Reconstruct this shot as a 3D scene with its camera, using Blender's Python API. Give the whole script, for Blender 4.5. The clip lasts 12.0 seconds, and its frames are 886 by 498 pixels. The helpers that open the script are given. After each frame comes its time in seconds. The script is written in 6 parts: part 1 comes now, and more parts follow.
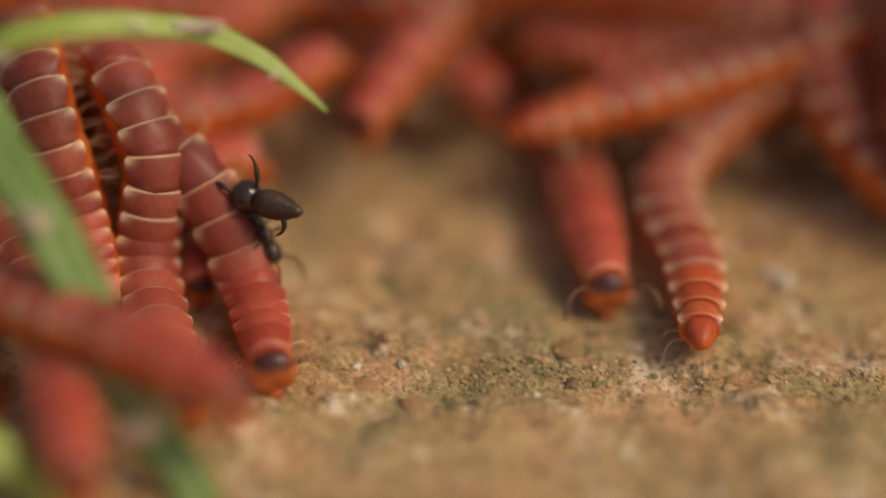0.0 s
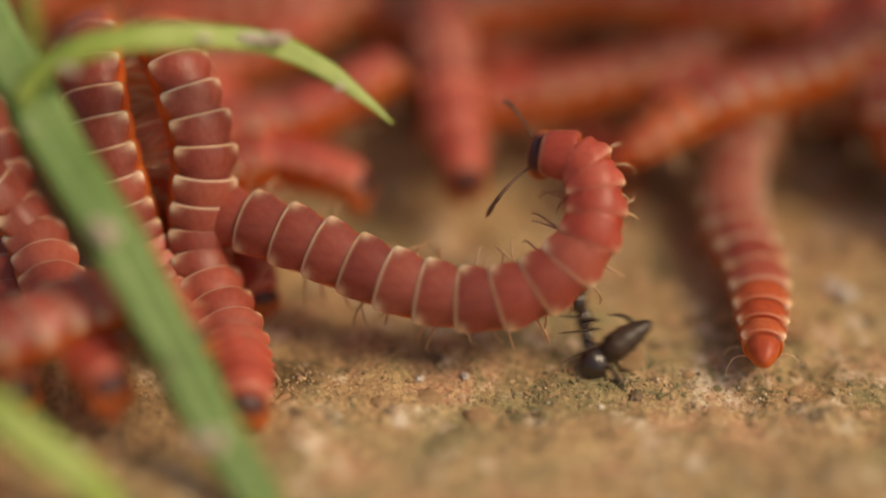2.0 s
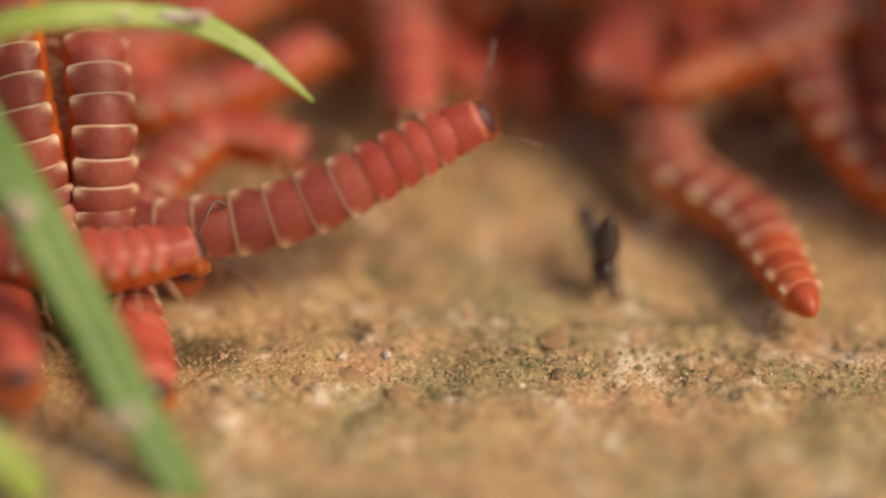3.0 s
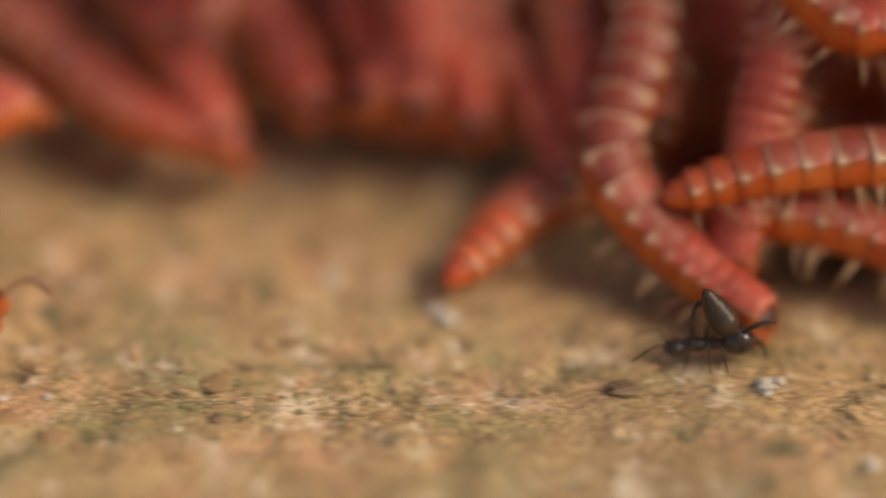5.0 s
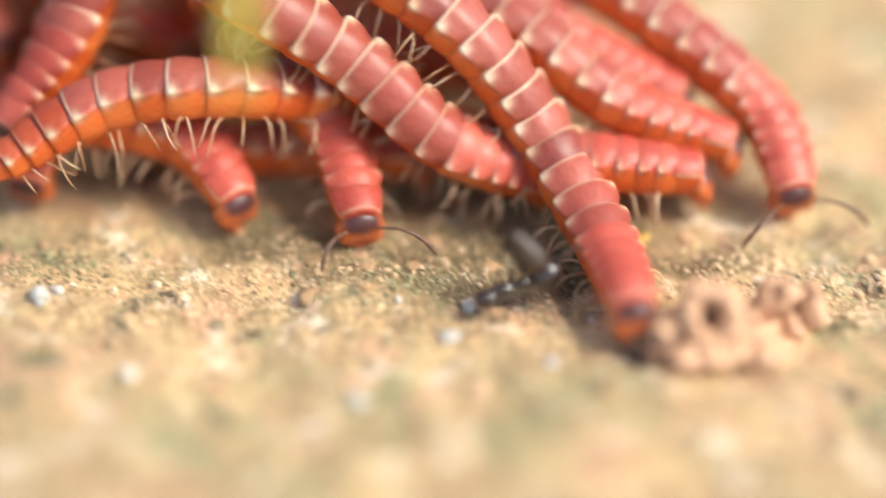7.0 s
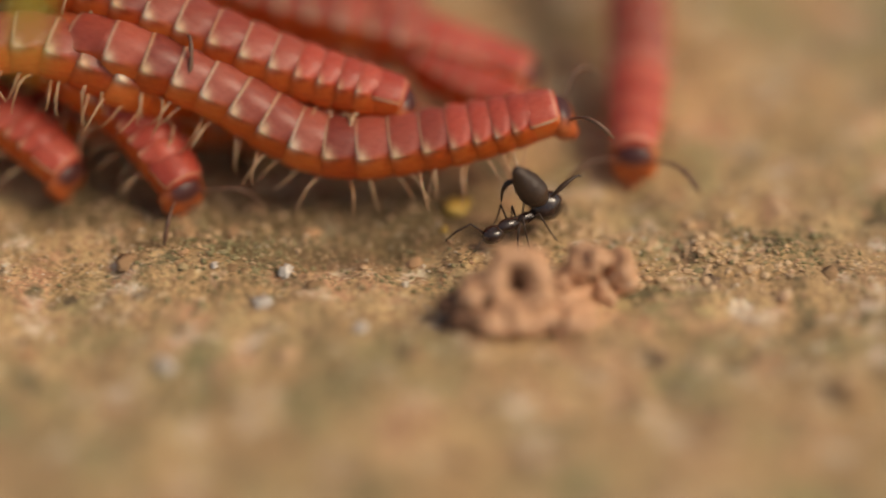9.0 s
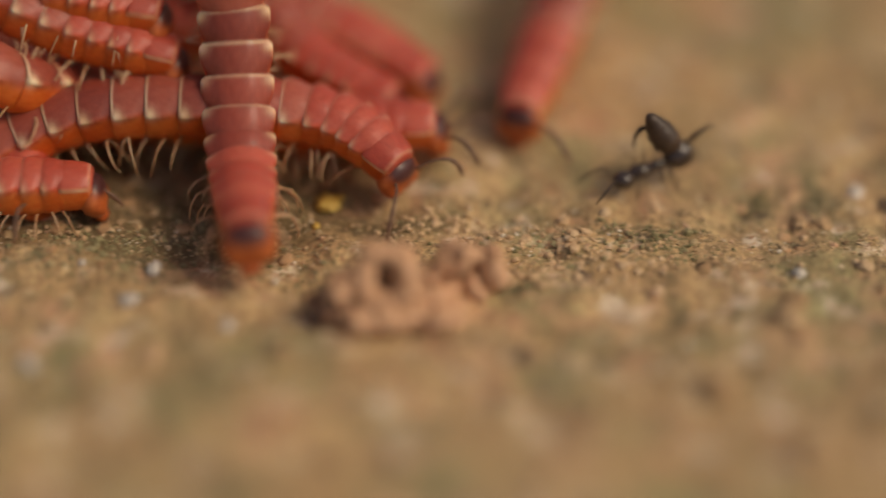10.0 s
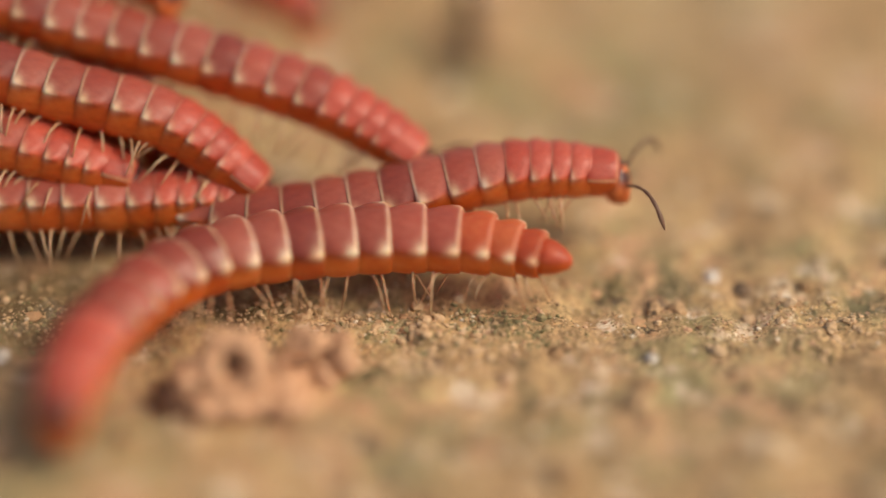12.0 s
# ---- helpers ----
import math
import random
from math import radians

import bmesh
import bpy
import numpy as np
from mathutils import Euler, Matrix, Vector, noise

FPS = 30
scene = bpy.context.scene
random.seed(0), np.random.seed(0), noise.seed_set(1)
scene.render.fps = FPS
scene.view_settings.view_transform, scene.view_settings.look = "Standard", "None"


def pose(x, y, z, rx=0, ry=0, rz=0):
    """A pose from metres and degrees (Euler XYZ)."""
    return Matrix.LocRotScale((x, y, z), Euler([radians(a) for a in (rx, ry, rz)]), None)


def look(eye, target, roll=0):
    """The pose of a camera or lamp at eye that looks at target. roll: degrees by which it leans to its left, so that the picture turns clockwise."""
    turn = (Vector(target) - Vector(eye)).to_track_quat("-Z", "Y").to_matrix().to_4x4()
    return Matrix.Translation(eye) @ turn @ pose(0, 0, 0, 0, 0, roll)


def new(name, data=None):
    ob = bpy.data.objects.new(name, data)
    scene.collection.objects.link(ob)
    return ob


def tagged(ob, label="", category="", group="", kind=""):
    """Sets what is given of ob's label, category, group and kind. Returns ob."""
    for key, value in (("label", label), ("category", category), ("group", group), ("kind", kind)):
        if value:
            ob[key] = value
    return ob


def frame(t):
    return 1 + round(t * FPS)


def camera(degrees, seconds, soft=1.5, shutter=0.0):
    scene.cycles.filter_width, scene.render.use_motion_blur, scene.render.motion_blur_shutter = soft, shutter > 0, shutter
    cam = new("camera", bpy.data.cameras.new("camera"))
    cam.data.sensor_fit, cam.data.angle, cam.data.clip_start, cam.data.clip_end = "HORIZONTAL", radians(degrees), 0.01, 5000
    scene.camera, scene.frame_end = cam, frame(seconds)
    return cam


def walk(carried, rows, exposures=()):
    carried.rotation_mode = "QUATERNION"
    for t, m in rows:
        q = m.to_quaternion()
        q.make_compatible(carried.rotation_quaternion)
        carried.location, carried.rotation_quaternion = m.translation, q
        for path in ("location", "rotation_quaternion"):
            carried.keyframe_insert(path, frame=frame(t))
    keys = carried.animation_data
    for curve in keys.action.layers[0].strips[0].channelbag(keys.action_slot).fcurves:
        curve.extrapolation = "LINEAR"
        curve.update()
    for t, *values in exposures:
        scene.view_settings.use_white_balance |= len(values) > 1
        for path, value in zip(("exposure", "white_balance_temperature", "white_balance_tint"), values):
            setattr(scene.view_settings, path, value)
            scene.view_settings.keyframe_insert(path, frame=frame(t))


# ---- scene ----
cam = camera(18.0, 12.0, soft=1.5, shutter=0.5)
cam.data.dof.use_dof = True
cam.data.dof.focus_distance = 0.1165
cam.data.dof.aperture_fstop = 5.9
walk(cam, [
    (0, pose(-0.03208, -0.10776, 0.07202, 54.353, 0, 0.196) @ pose(0, 0, 0, 0, 0, 0.073)),
    (0.5, pose(-0.03330, -0.10783, 0.07189, 55.053, 0, 0.300) @ pose(0, 0, 0, 0, 0, -0.080)),
    (1, pose(-0.03424, -0.10782, 0.07184, 55.064, 0, 0.271) @ pose(0, 0, 0, 0, 0, -0.070)),
    (1.5, pose(-0.03441, -0.10790, 0.07184, 55.051, 0, 0.291) @ pose(0, 0, 0, 0, 0, 0.020)),
    (2, pose(-0.03480, -0.10793, 0.07189, 54.693, 0, 0.166) @ pose(0, 0, 0, 0, 0, 0.133)),
    (2.5, pose(-0.03308, -0.10807, 0.07194, 53.823, 0, 0.135) @ pose(0, 0, 0, 0, 0, 0.226)),
    (4.3, pose(-0.02481, -0.10748, 0.07211, 56.020, 0, 0.756) @ pose(0, 0, 0, 0, 0, 0.196)),
    (4.5, pose(-0.02277, -0.10742, 0.07210, 55.857, 0, 0.712) @ pose(0, 0, 0, 0, 0, 0.162)),
    (5, pose(-0.01663, -0.10703, 0.07202, 54.918, 0, 0.665) @ pose(0, 0, 0, 0, 0, 0.424)),
    (5.5, pose(-0.00408, -0.10683, 0.07206, 54.897, 0, 0.707) @ pose(0, 0, 0, 0, 0, 0.214)),
    (6, pose(0.00221, -0.10642, 0.07202, 53.863, 0, 0.465) @ pose(0, 0, 0, 0, 0, 0.069)),
    (6.5, pose(0.00736, -0.10557, 0.07183, 53.902, 0, -0.070) @ pose(0, 0, 0, 0, 0, 0.293)),
    (7, pose(0.01146, -0.10508, 0.07162, 52.729, 0, -0.554) @ pose(0, 0, 0, 0, 0, 0.437)),
    (7.2, pose(0.01313, -0.10505, 0.07162, 52.331, 0, -0.514) @ pose(0, 0, 0, 0, 0, 0.470)),
    (8.8, pose(0.01966, -0.10579, 0.07233, 52.027, 0, 0.778) @ pose(0, 0, 0, 0, 0, -0.501)),
    (9, pose(0.02118, -0.10563, 0.07228, 51.939, 0, 0.752) @ pose(0, 0, 0, 0, 0, -0.508)),
    (9.5, pose(0.02339, -0.10517, 0.07197, 51.865, 0, 0.265) @ pose(0, 0, 0, 0, 0, -0.327)),
    (10, pose(0.02502, -0.10475, 0.07181, 51.776, 0, -0.191) @ pose(0, 0, 0, 0, 0, 0.014)),
    (10.5, pose(0.02880, -0.10472, 0.07180, 52.436, 0, -1.176) @ pose(0, 0, 0, 0, 0, 0.166)),
    (11, pose(0.03015, -0.10452, 0.07170, 52.792, 0, -1.374) @ pose(0, 0, 0, 0, 0, 0.256)),
    (11.5, pose(0.03042, -0.10435, 0.07161, 53.611, 0, -1.339) @ pose(0, 0, 0, 0, 0, 0.409)),
    (12, pose(0.02929, -0.10422, 0.07159, 53.460, 0, -1.345) @ pose(0, 0, 0, 0, 0, 0.489)),
], exposures=[(0.0, -0.65, 8400, 12), (0.5, -0.35, 8400, 12), (1.5, -0.35, 8400, 12), (2.0, -0.5, 8600, 12), (2.7, -0.35, 8400, 12), (4.3, 0.08, 7900, 12), (5.0, -0.36, 8000, 12), (5.5, -0.15, 7800, 12), (6.0, 0.72, 6500, 3), (6.5, 0.74, 6350, 4), (7.2, 0.85, 6150, 1), (8.8, -0.45, 7900, 12), (9.5, -0.5, 7800, 12), (10.0, -0.75, 8000, 12), (10.6, -0.55, 8000, 12), (11.0, -0.32, 7800, 12), (12.0, -0.17, 7700, 12)])

MM = 0.001
random.seed(7)
rng = np.random.default_rng(11)


# ---- world, sun, light ----
world = bpy.data.worlds.new("sky")
scene.world = world
world.use_nodes = True
wn = world.node_tree.nodes
sky = wn.new("ShaderNodeTexSky")
sky.sky_type = "NISHITA"
sky.sun_disc = False
sky.sun_elevation = radians(49)
sky.sun_rotation = radians(106)
sky.air_density = 1.0
sky.dust_density = 3.0
wn["Background"].inputs["Strength"].default_value = 0.13
world.node_tree.links.new(sky.outputs["Color"], wn["Background"].inputs["Color"])

sun = new("sun", bpy.data.lights.new("sun", "SUN"))
sun.data.energy = 2.2
sun.data.angle = radians(24)
sun.data.color = (1.0, 0.93, 0.82)
sun.matrix_world = look((0.64, -0.19, 0.77), (0, 0, 0))


# ---- materials ----
def material(name, stops, scale=900.0, rough=0.5, bump=0.0, bump_scale=4000.0, spec=0.4, coat=0.0,
             vary=0.0, island=False, sheen=0.0, sss=0.0, rough_vary=0.1):
    """A rough surface whose colour runs through stops by noise at two scales."""
    m = bpy.data.materials.new(name)
    m.use_nodes = True
    nt = m.node_tree
    n, link = nt.nodes, nt.links.new
    b = n["Principled BSDF"]
    co = n.new("ShaderNodeTexCoord")
    n1 = n.new("ShaderNodeTexNoise")
    n1.inputs["Scale"].default_value = scale
    n1.inputs["Detail"].default_value = 6
    n1.inputs["Roughness"].default_value = 0.65
    link(co.outputs["Object"], n1.inputs["Vector"])
    n2 = n.new("ShaderNodeTexNoise")
    n2.inputs["Scale"].default_value = scale * 5.3
    n2.inputs["Detail"].default_value = 4
    link(co.outputs["Object"], n2.inputs["Vector"])
    mix = n.new("ShaderNodeMath")
    mix.operation = "MULTIPLY_ADD"
    mix.inputs[1].default_value = 0.45
    link(n2.outputs["Fac"], mix.inputs[0])
    sub = n.new("ShaderNodeMath")
    sub.operation = "MULTIPLY_ADD"
    sub.inputs[1].default_value = 0.8
    sub.inputs[2].default_value = -0.125
    link(n1.outputs["Fac"], sub.inputs[0])
    link(sub.outputs[0], mix.inputs[2])
    ramp = n.new("ShaderNodeValToRGB")
    cr = ramp.color_ramp
    cr.elements[0].position, cr.elements[0].color = stops[0][0], (*stops[0][1], 1)
    cr.elements[1].position, cr.elements[1].color = stops[-1][0], (*stops[-1][1], 1)
    for pos, col in stops[1:-1]:
        e = cr.elements.new(pos)
        e.color = (*col, 1)
    fac = mix.outputs[0]
    if vary or island:
        if island:
            src = n.new("ShaderNodeNewGeometry").outputs["Random Per Island"]
        else:
            src = n.new("ShaderNodeObjectInfo").outputs["Random"]
        va = n.new("ShaderNodeMath")
        va.operation = "MULTIPLY_ADD"
        va.inputs[1].default_value = vary
        link(src, va.inputs[0])
        sh = n.new("ShaderNodeMath")
        sh.operation = "ADD"
        sh.inputs[1].default_value = -0.5 * vary
        link(fac, sh.inputs[0])
        link(sh.outputs[0], va.inputs[2])
        fac = va.outputs[0]
    link(fac, ramp.inputs["Fac"])
    link(ramp.outputs["Color"], b.inputs["Base Color"])
    rr = n.new("ShaderNodeMath")
    rr.operation = "MULTIPLY_ADD"
    rr.inputs[1].default_value = rough_vary * 2
    rr.inputs[2].default_value = rough - rough_vary
    link(n2.outputs["Fac"], rr.inputs[0])
    link(rr.outputs[0], b.inputs["Roughness"])
    b.inputs["Specular IOR Level"].default_value = spec
    b.inputs["Coat Weight"].default_value = coat
    b.inputs["Coat Roughness"].default_value = 0.2
    if sss:
        b.inputs["Subsurface Weight"].default_value = sss
        b.inputs["Subsurface Radius"].default_value = (1.0, 0.35, 0.2)
        b.inputs["Subsurface Scale"].default_value = 0.5 * MM
    if bump:
        n3 = n.new("ShaderNodeTexNoise")
        n3.inputs["Scale"].default_value = bump_scale
        n3.inputs["Detail"].default_value = 5
        link(co.outputs["Object"], n3.inputs["Vector"])
        bp = n.new("ShaderNodeBump")
        bp.inputs["Strength"].default_value = bump
        bp.inputs["Distance"].default_value = 0.12 * MM
        link(n3.outputs["Fac"], bp.inputs["Height"])
        link(bp.outputs["Normal"], b.inputs["Normal"])
    return m


SHELLS = dict(
    PLUM=[(0.25, (0.235, 0.042, 0.028)), (0.5, (0.33, 0.070, 0.045)), (0.75, (0.43, 0.112, 0.074))],
    ROSE=[(0.25, (0.31, 0.056, 0.036)), (0.5, (0.41, 0.085, 0.055)), (0.75, (0.50, 0.13, 0.085))],
    EMBER=[(0.25, (0.42, 0.060, 0.022)), (0.5, (0.55, 0.095, 0.034)), (0.75, (0.64, 0.16, 0.06))],
    RED=[(0.25, (0.40, 0.058, 0.036)), (0.5, (0.52, 0.088, 0.055)), (0.75, (0.62, 0.14, 0.09))])
PATTERN = (("neck", [(0.25, (0.17, 0.035, 0.028)), (0.75, (0.28, 0.065, 0.052))]),
           ("flank", [(0.25, (0.51, 0.078, 0.012)), (0.5, (0.66, 0.128, 0.020)), (0.75, (0.76, 0.20, 0.044))]),
           ("pale", [(0.25, (0.80, 0.52, 0.31)), (0.5, (0.88, 0.65, 0.43)), (0.75, (0.92, 0.74, 0.55))]))


def ring_material(name, stops, kin):
    """A shell whose orange flank, pale hind edge and keel pads follow the ring's own markings."""
    m = material(name, stops, scale=kin, rough=0.47, bump=0.22, bump_scale=3400, coat=0.12, vary=0.4, sss=0.35, rough_vary=0.12)
    n, link = m.node_tree.nodes, m.node_tree.links.new
    b = n["Principled BSDF"]
    ramp = b.inputs["Base Color"].links[0].from_node
    col, fac = ramp.outputs["Color"], ramp.inputs["Fac"].links[0].from_socket
    for mark, tones in PATTERN:
        r = n.new("ShaderNodeValToRGB")
        cr = r.color_ramp
        cr.elements[0].position, cr.elements[0].color = tones[0][0], (*tones[0][1], 1)
        cr.elements[1].position, cr.elements[1].color = tones[-1][0], (*tones[-1][1], 1)
        for pos, tone in tones[1:-1]:
            cr.elements.new(pos).color = (*tone, 1)
        link(fac, r.inputs["Fac"])
        at_node = n.new("ShaderNodeAttribute")
        at_node.attribute_name = mark
        x = n.new("ShaderNodeMix")
        x.data_type = "RGBA"
        link(at_node.outputs["Fac"], x.inputs["Factor"])
        link(col, x.inputs["A"])
        link(r.outputs["Color"], x.inputs["B"])
        col = x.outputs["Result"]
    link(col, b.inputs["Base Color"])
    return m


PLUM = ring_material("plum_shell", SHELLS["PLUM"], 700)
ROSE = ring_material("rose_shell", SHELLS["ROSE"], 680)
RED = ring_material("red_shell", SHELLS["RED"], 720)
EMBER = ring_material("ember_shell", SHELLS["EMBER"], 720)
LEG = material("pale_leg", [(0.3, (0.43, 0.23, 0.12)), (0.7, (0.66, 0.43, 0.27))], scale=900, rough=0.35, vary=0.4, sss=0.3)
FACE = material("orange_face", [(0.3, (0.42, 0.07, 0.02)), (0.7, (0.62, 0.17, 0.05))], scale=900, rough=0.3, coat=0.5)
FEELER = material("feeler_brown", [(0.3, (0.13, 0.065, 0.045)), (0.7, (0.25, 0.14, 0.09))], scale=900, rough=0.45)


def head_material():
    """Orange face whose brow darkens to a purplish brown band."""
    m = material("head_shell", [(0.3, (0.42, 0.075, 0.018)), (0.7, (0.62, 0.165, 0.045))], scale=900, rough=0.42, coat=0.15)
    n, link = m.node_tree.nodes, m.node_tree.links.new
    b = n["Principled BSDF"]
    col = b.inputs["Base Color"].links[0].from_socket
    at_node = n.new("ShaderNodeAttribute")
    at_node.attribute_name = "brow"
    x = n.new("ShaderNodeMix")
    x.data_type = "RGBA"
    link(at_node.outputs["Fac"], x.inputs["Factor"])
    link(col, x.inputs["A"])
    x.inputs["B"].default_value = (0.080, 0.026, 0.025, 1)
    link(x.outputs["Result"], b.inputs["Base Color"])
    return m


HEADSHELL = head_material()
ANT = material("ant_black", [(0.3, (0.022, 0.013, 0.010)), (0.7, (0.062, 0.036, 0.028))], scale=1200, rough=0.24, coat=0.6, spec=0.5)
BROWNANT = material("ant_brown", [(0.3, (0.030, 0.018, 0.012)), (0.7, (0.085, 0.050, 0.032))], scale=900, rough=0.42, coat=0.1, bump=0.4)
ANTLEG = material("ant_leg_brown", [(0.3, (0.035, 0.020, 0.014)), (0.7, (0.075, 0.042, 0.028))], scale=1200, rough=0.4)
GROUND = material("sandy_soil", [(0.22, (0.27, 0.17, 0.085)), (0.42, (0.47, 0.30, 0.15)), (0.6, (0.60, 0.40, 0.205)), (0.8, (0.72, 0.52, 0.31))],
                  scale=210, rough=0.9, bump=0.85, bump_scale=3600, spec=0.25)


def ground_extras(m):
    """Moss stains, moist and painted-shade patches and a fine mosaic of grains over the soil's colour."""
    n, link = m.node_tree.nodes, m.node_tree.links.new
    b = n["Principled BSDF"]
    co = n.new("ShaderNodeTexCoord").outputs["Object"]
    col = b.inputs["Base Color"].links[0].from_socket

    def stain(col, scale, lo, hi, tint, seed):
        t = n.new("ShaderNodeTexNoise")
        t.noise_dimensions = "4D"
        t.inputs["W"].default_value = seed
        t.inputs["Scale"].default_value = scale
        t.inputs["Detail"].default_value = 7
        t.inputs["Roughness"].default_value = 0.7
        link(co, t.inputs["Vector"])
        r = n.new("ShaderNodeMapRange")
        r.inputs["From Min"].default_value, r.inputs["From Max"].default_value = lo, hi
        link(t.outputs["Fac"], r.inputs["Value"])
        x = n.new("ShaderNodeMix")
        x.data_type = "RGBA"
        link(r.outputs["Result"], x.inputs["Factor"])
        link(col, x.inputs["A"])
        x.inputs["B"].default_value = (*tint, 1)
        return x.outputs["Result"]
    col = stain(col, 110, 0.48, 0.62, (0.31, 0.285, 0.14), 3.1)
    col = stain(col, 240, 0.52, 0.62, (0.64, 0.37, 0.215), 8.4)
    col = stain(col, 60, 0.50, 0.70, (0.36, 0.24, 0.13), 5.7)
    col = stain(col, 300, 0.55, 0.62, (0.19, 0.16, 0.085), 12.9)
    col = stain(col, 360, 0.54, 0.63, (0.78, 0.62, 0.45), 1.3)
    col = stain(col, 520, 0.57, 0.63, (0.14, 0.10, 0.06), 17.7)
    # moist soil and the shade below the heap, both mixed into the colour
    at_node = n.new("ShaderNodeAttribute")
    at_node.attribute_name = "damp_shade"
    darken = n.new("ShaderNodeMath")
    darken.operation = "MULTIPLY"
    darken.inputs[1].default_value = 0.8
    link(at_node.outputs["Fac"], darken.inputs[0])
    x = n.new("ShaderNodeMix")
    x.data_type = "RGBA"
    link(darken.outputs[0], x.inputs["Factor"])
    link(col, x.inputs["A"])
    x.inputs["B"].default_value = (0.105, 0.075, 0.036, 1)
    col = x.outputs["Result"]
    v = n.new("ShaderNodeTexVoronoi")
    v.inputs["Scale"].default_value = 5200
    link(co, v.inputs["Vector"])
    x = n.new("ShaderNodeMix")
    x.data_type, x.blend_type = "RGBA", "OVERLAY"
    x.inputs["Factor"].default_value = 0.45
    bw = n.new("ShaderNodeRGBToBW")
    link(v.outputs["Color"], bw.inputs["Color"])
    link(col, x.inputs["A"])
    link(bw.outputs["Val"], x.inputs["B"])
    link(x.outputs["Result"], b.inputs["Base Color"])


ground_extras(GROUND)
GRAIN = material("sand_grain", [(0.0, (0.20, 0.125, 0.065)), (0.10, (0.36, 0.23, 0.115)), (0.28, (0.40, 0.315, 0.165)), (0.45, (0.53, 0.345, 0.18)), (0.68, (0.62, 0.43, 0.24)), (0.82, (0.58, 0.33, 0.20)), (0.93, (0.63, 0.46, 0.28)), (1.0, (0.80, 0.70, 0.55))],
                 scale=300, rough=0.6, vary=0.95, island=True, spec=0.5)
CLAY = material("clay_cast", [(0.30, (0.25, 0.12, 0.065)), (0.44, (0.62, 0.345, 0.20)), (0.6, (0.78, 0.49, 0.31)), (0.75, (0.87, 0.64, 0.46))],
                scale=350, rough=0.85, bump=0.9, bump_scale=1600, spec=0.2)
# dark brown clay, the shade of hole and foot put into its colour
SHADECLAY = material("shade_clay", [(0.3, (0.10, 0.05, 0.03)), (0.7, (0.24, 0.12, 0.07))], scale=400, rough=0.7, bump=0.9, bump_scale=1600)
CLOD = material("soil_clod", [(0.2, (0.34, 0.21, 0.11)), (0.4, (0.46, 0.28, 0.15)), (0.6, (0.56, 0.33, 0.18)), (0.8, (0.66, 0.46, 0.28))], scale=400, rough=0.9, bump=0.9,
                bump_scale=3000, vary=0.7, island=True, spec=0.2)
QUARTZ = material("white_quartz", [(0.3, (0.62, 0.54, 0.45)), (0.7, (0.82, 0.75, 0.66))], scale=800, rough=0.18, bump=0.3, spec=0.6)
STONE = material("tan_stone", [(0.25, (0.42, 0.26, 0.13)), (0.5, (0.58, 0.37, 0.20)), (0.75, (0.68, 0.48, 0.29))], scale=500, rough=0.7, bump=0.5, vary=0.4)
DARKSTONE = material("dark_stone", [(0.3, (0.16, 0.10, 0.06)), (0.7, (0.30, 0.195, 0.115))], scale=700, rough=0.6, bump=0.4)
YELLOW = material("yellow_grain", [(0.3, (0.62, 0.36, 0.06)), (0.7, (0.80, 0.56, 0.16))], scale=700, rough=0.5, bump=0.3)
BLADE = material("grass_green", [(0.25, (0.105, 0.20, 0.045)), (0.5, (0.165, 0.285, 0.07)), (0.75, (0.26, 0.38, 0.13))], scale=220, rough=0.4, bump=0.2, spec=0.5)


def rib_stripe(m, tone):
    """A pale midrib along the blade and fine long veins."""
    n, link = m.node_tree.nodes, m.node_tree.links.new
    b = n["Principled BSDF"]
    col = b.inputs["Base Color"].links[0].from_socket
    at_node = n.new("ShaderNodeAttribute")
    at_node.attribute_name = "rib"
    r = n.new("ShaderNodeMapRange")
    r.inputs["From Min"].default_value, r.inputs["From Max"].default_value = 0.2, 1.0
    r.inputs["To Max"].default_value = 0.6
    link(at_node.outputs["Fac"], r.inputs["Value"])
    x = n.new("ShaderNodeMix")
    x.data_type = "RGBA"
    link(r.outputs["Result"], x.inputs["Factor"])
    link(col, x.inputs["A"])
    x.inputs["B"].default_value = (*tone, 1)
    link(x.outputs["Result"], b.inputs["Base Color"])


rib_stripe(BLADE, (0.36, 0.50, 0.22))
BLADETIP = material("grass_lime", [(0.25, (0.22, 0.33, 0.055)), (0.5, (0.33, 0.44, 0.09)), (0.75, (0.45, 0.54, 0.17))], scale=260, rough=0.4, bump=0.2, spec=0.5)
SCAR = material("grass_scar", [(0.3, (0.66, 0.55, 0.44)), (0.7, (0.82, 0.72, 0.60))], scale=900, rough=0.7, bump=0.5)
DRYBLADE = material("grass_yellow", [(0.25, (0.34, 0.26, 0.03)), (0.75, (0.52, 0.40, 0.06))], scale=220, rough=0.5)
MOSS = material("moss_green", [(0.25, (0.21, 0.18, 0.085)), (0.75, (0.37, 0.31, 0.165))], scale=900, rough=0.9, vary=0.5, island=True)


# ---- mesh helpers ----
def mesh(name, bm, *mats):
    me = bpy.data.meshes.new(name)
    bm.normal_update()
    bm.to_mesh(me)
    bm.free()
    for p in me.polygons:
        p.use_smooth = True
    for m in mats:
        me.materials.append(m)
    return me


def part(name, me, parent, m=None, label=""):
    ob = new(name, me)
    ob.parent = parent
    if m is not None:
        ob.matrix_basis = m
    if label:
        tagged(ob, label)
    return ob


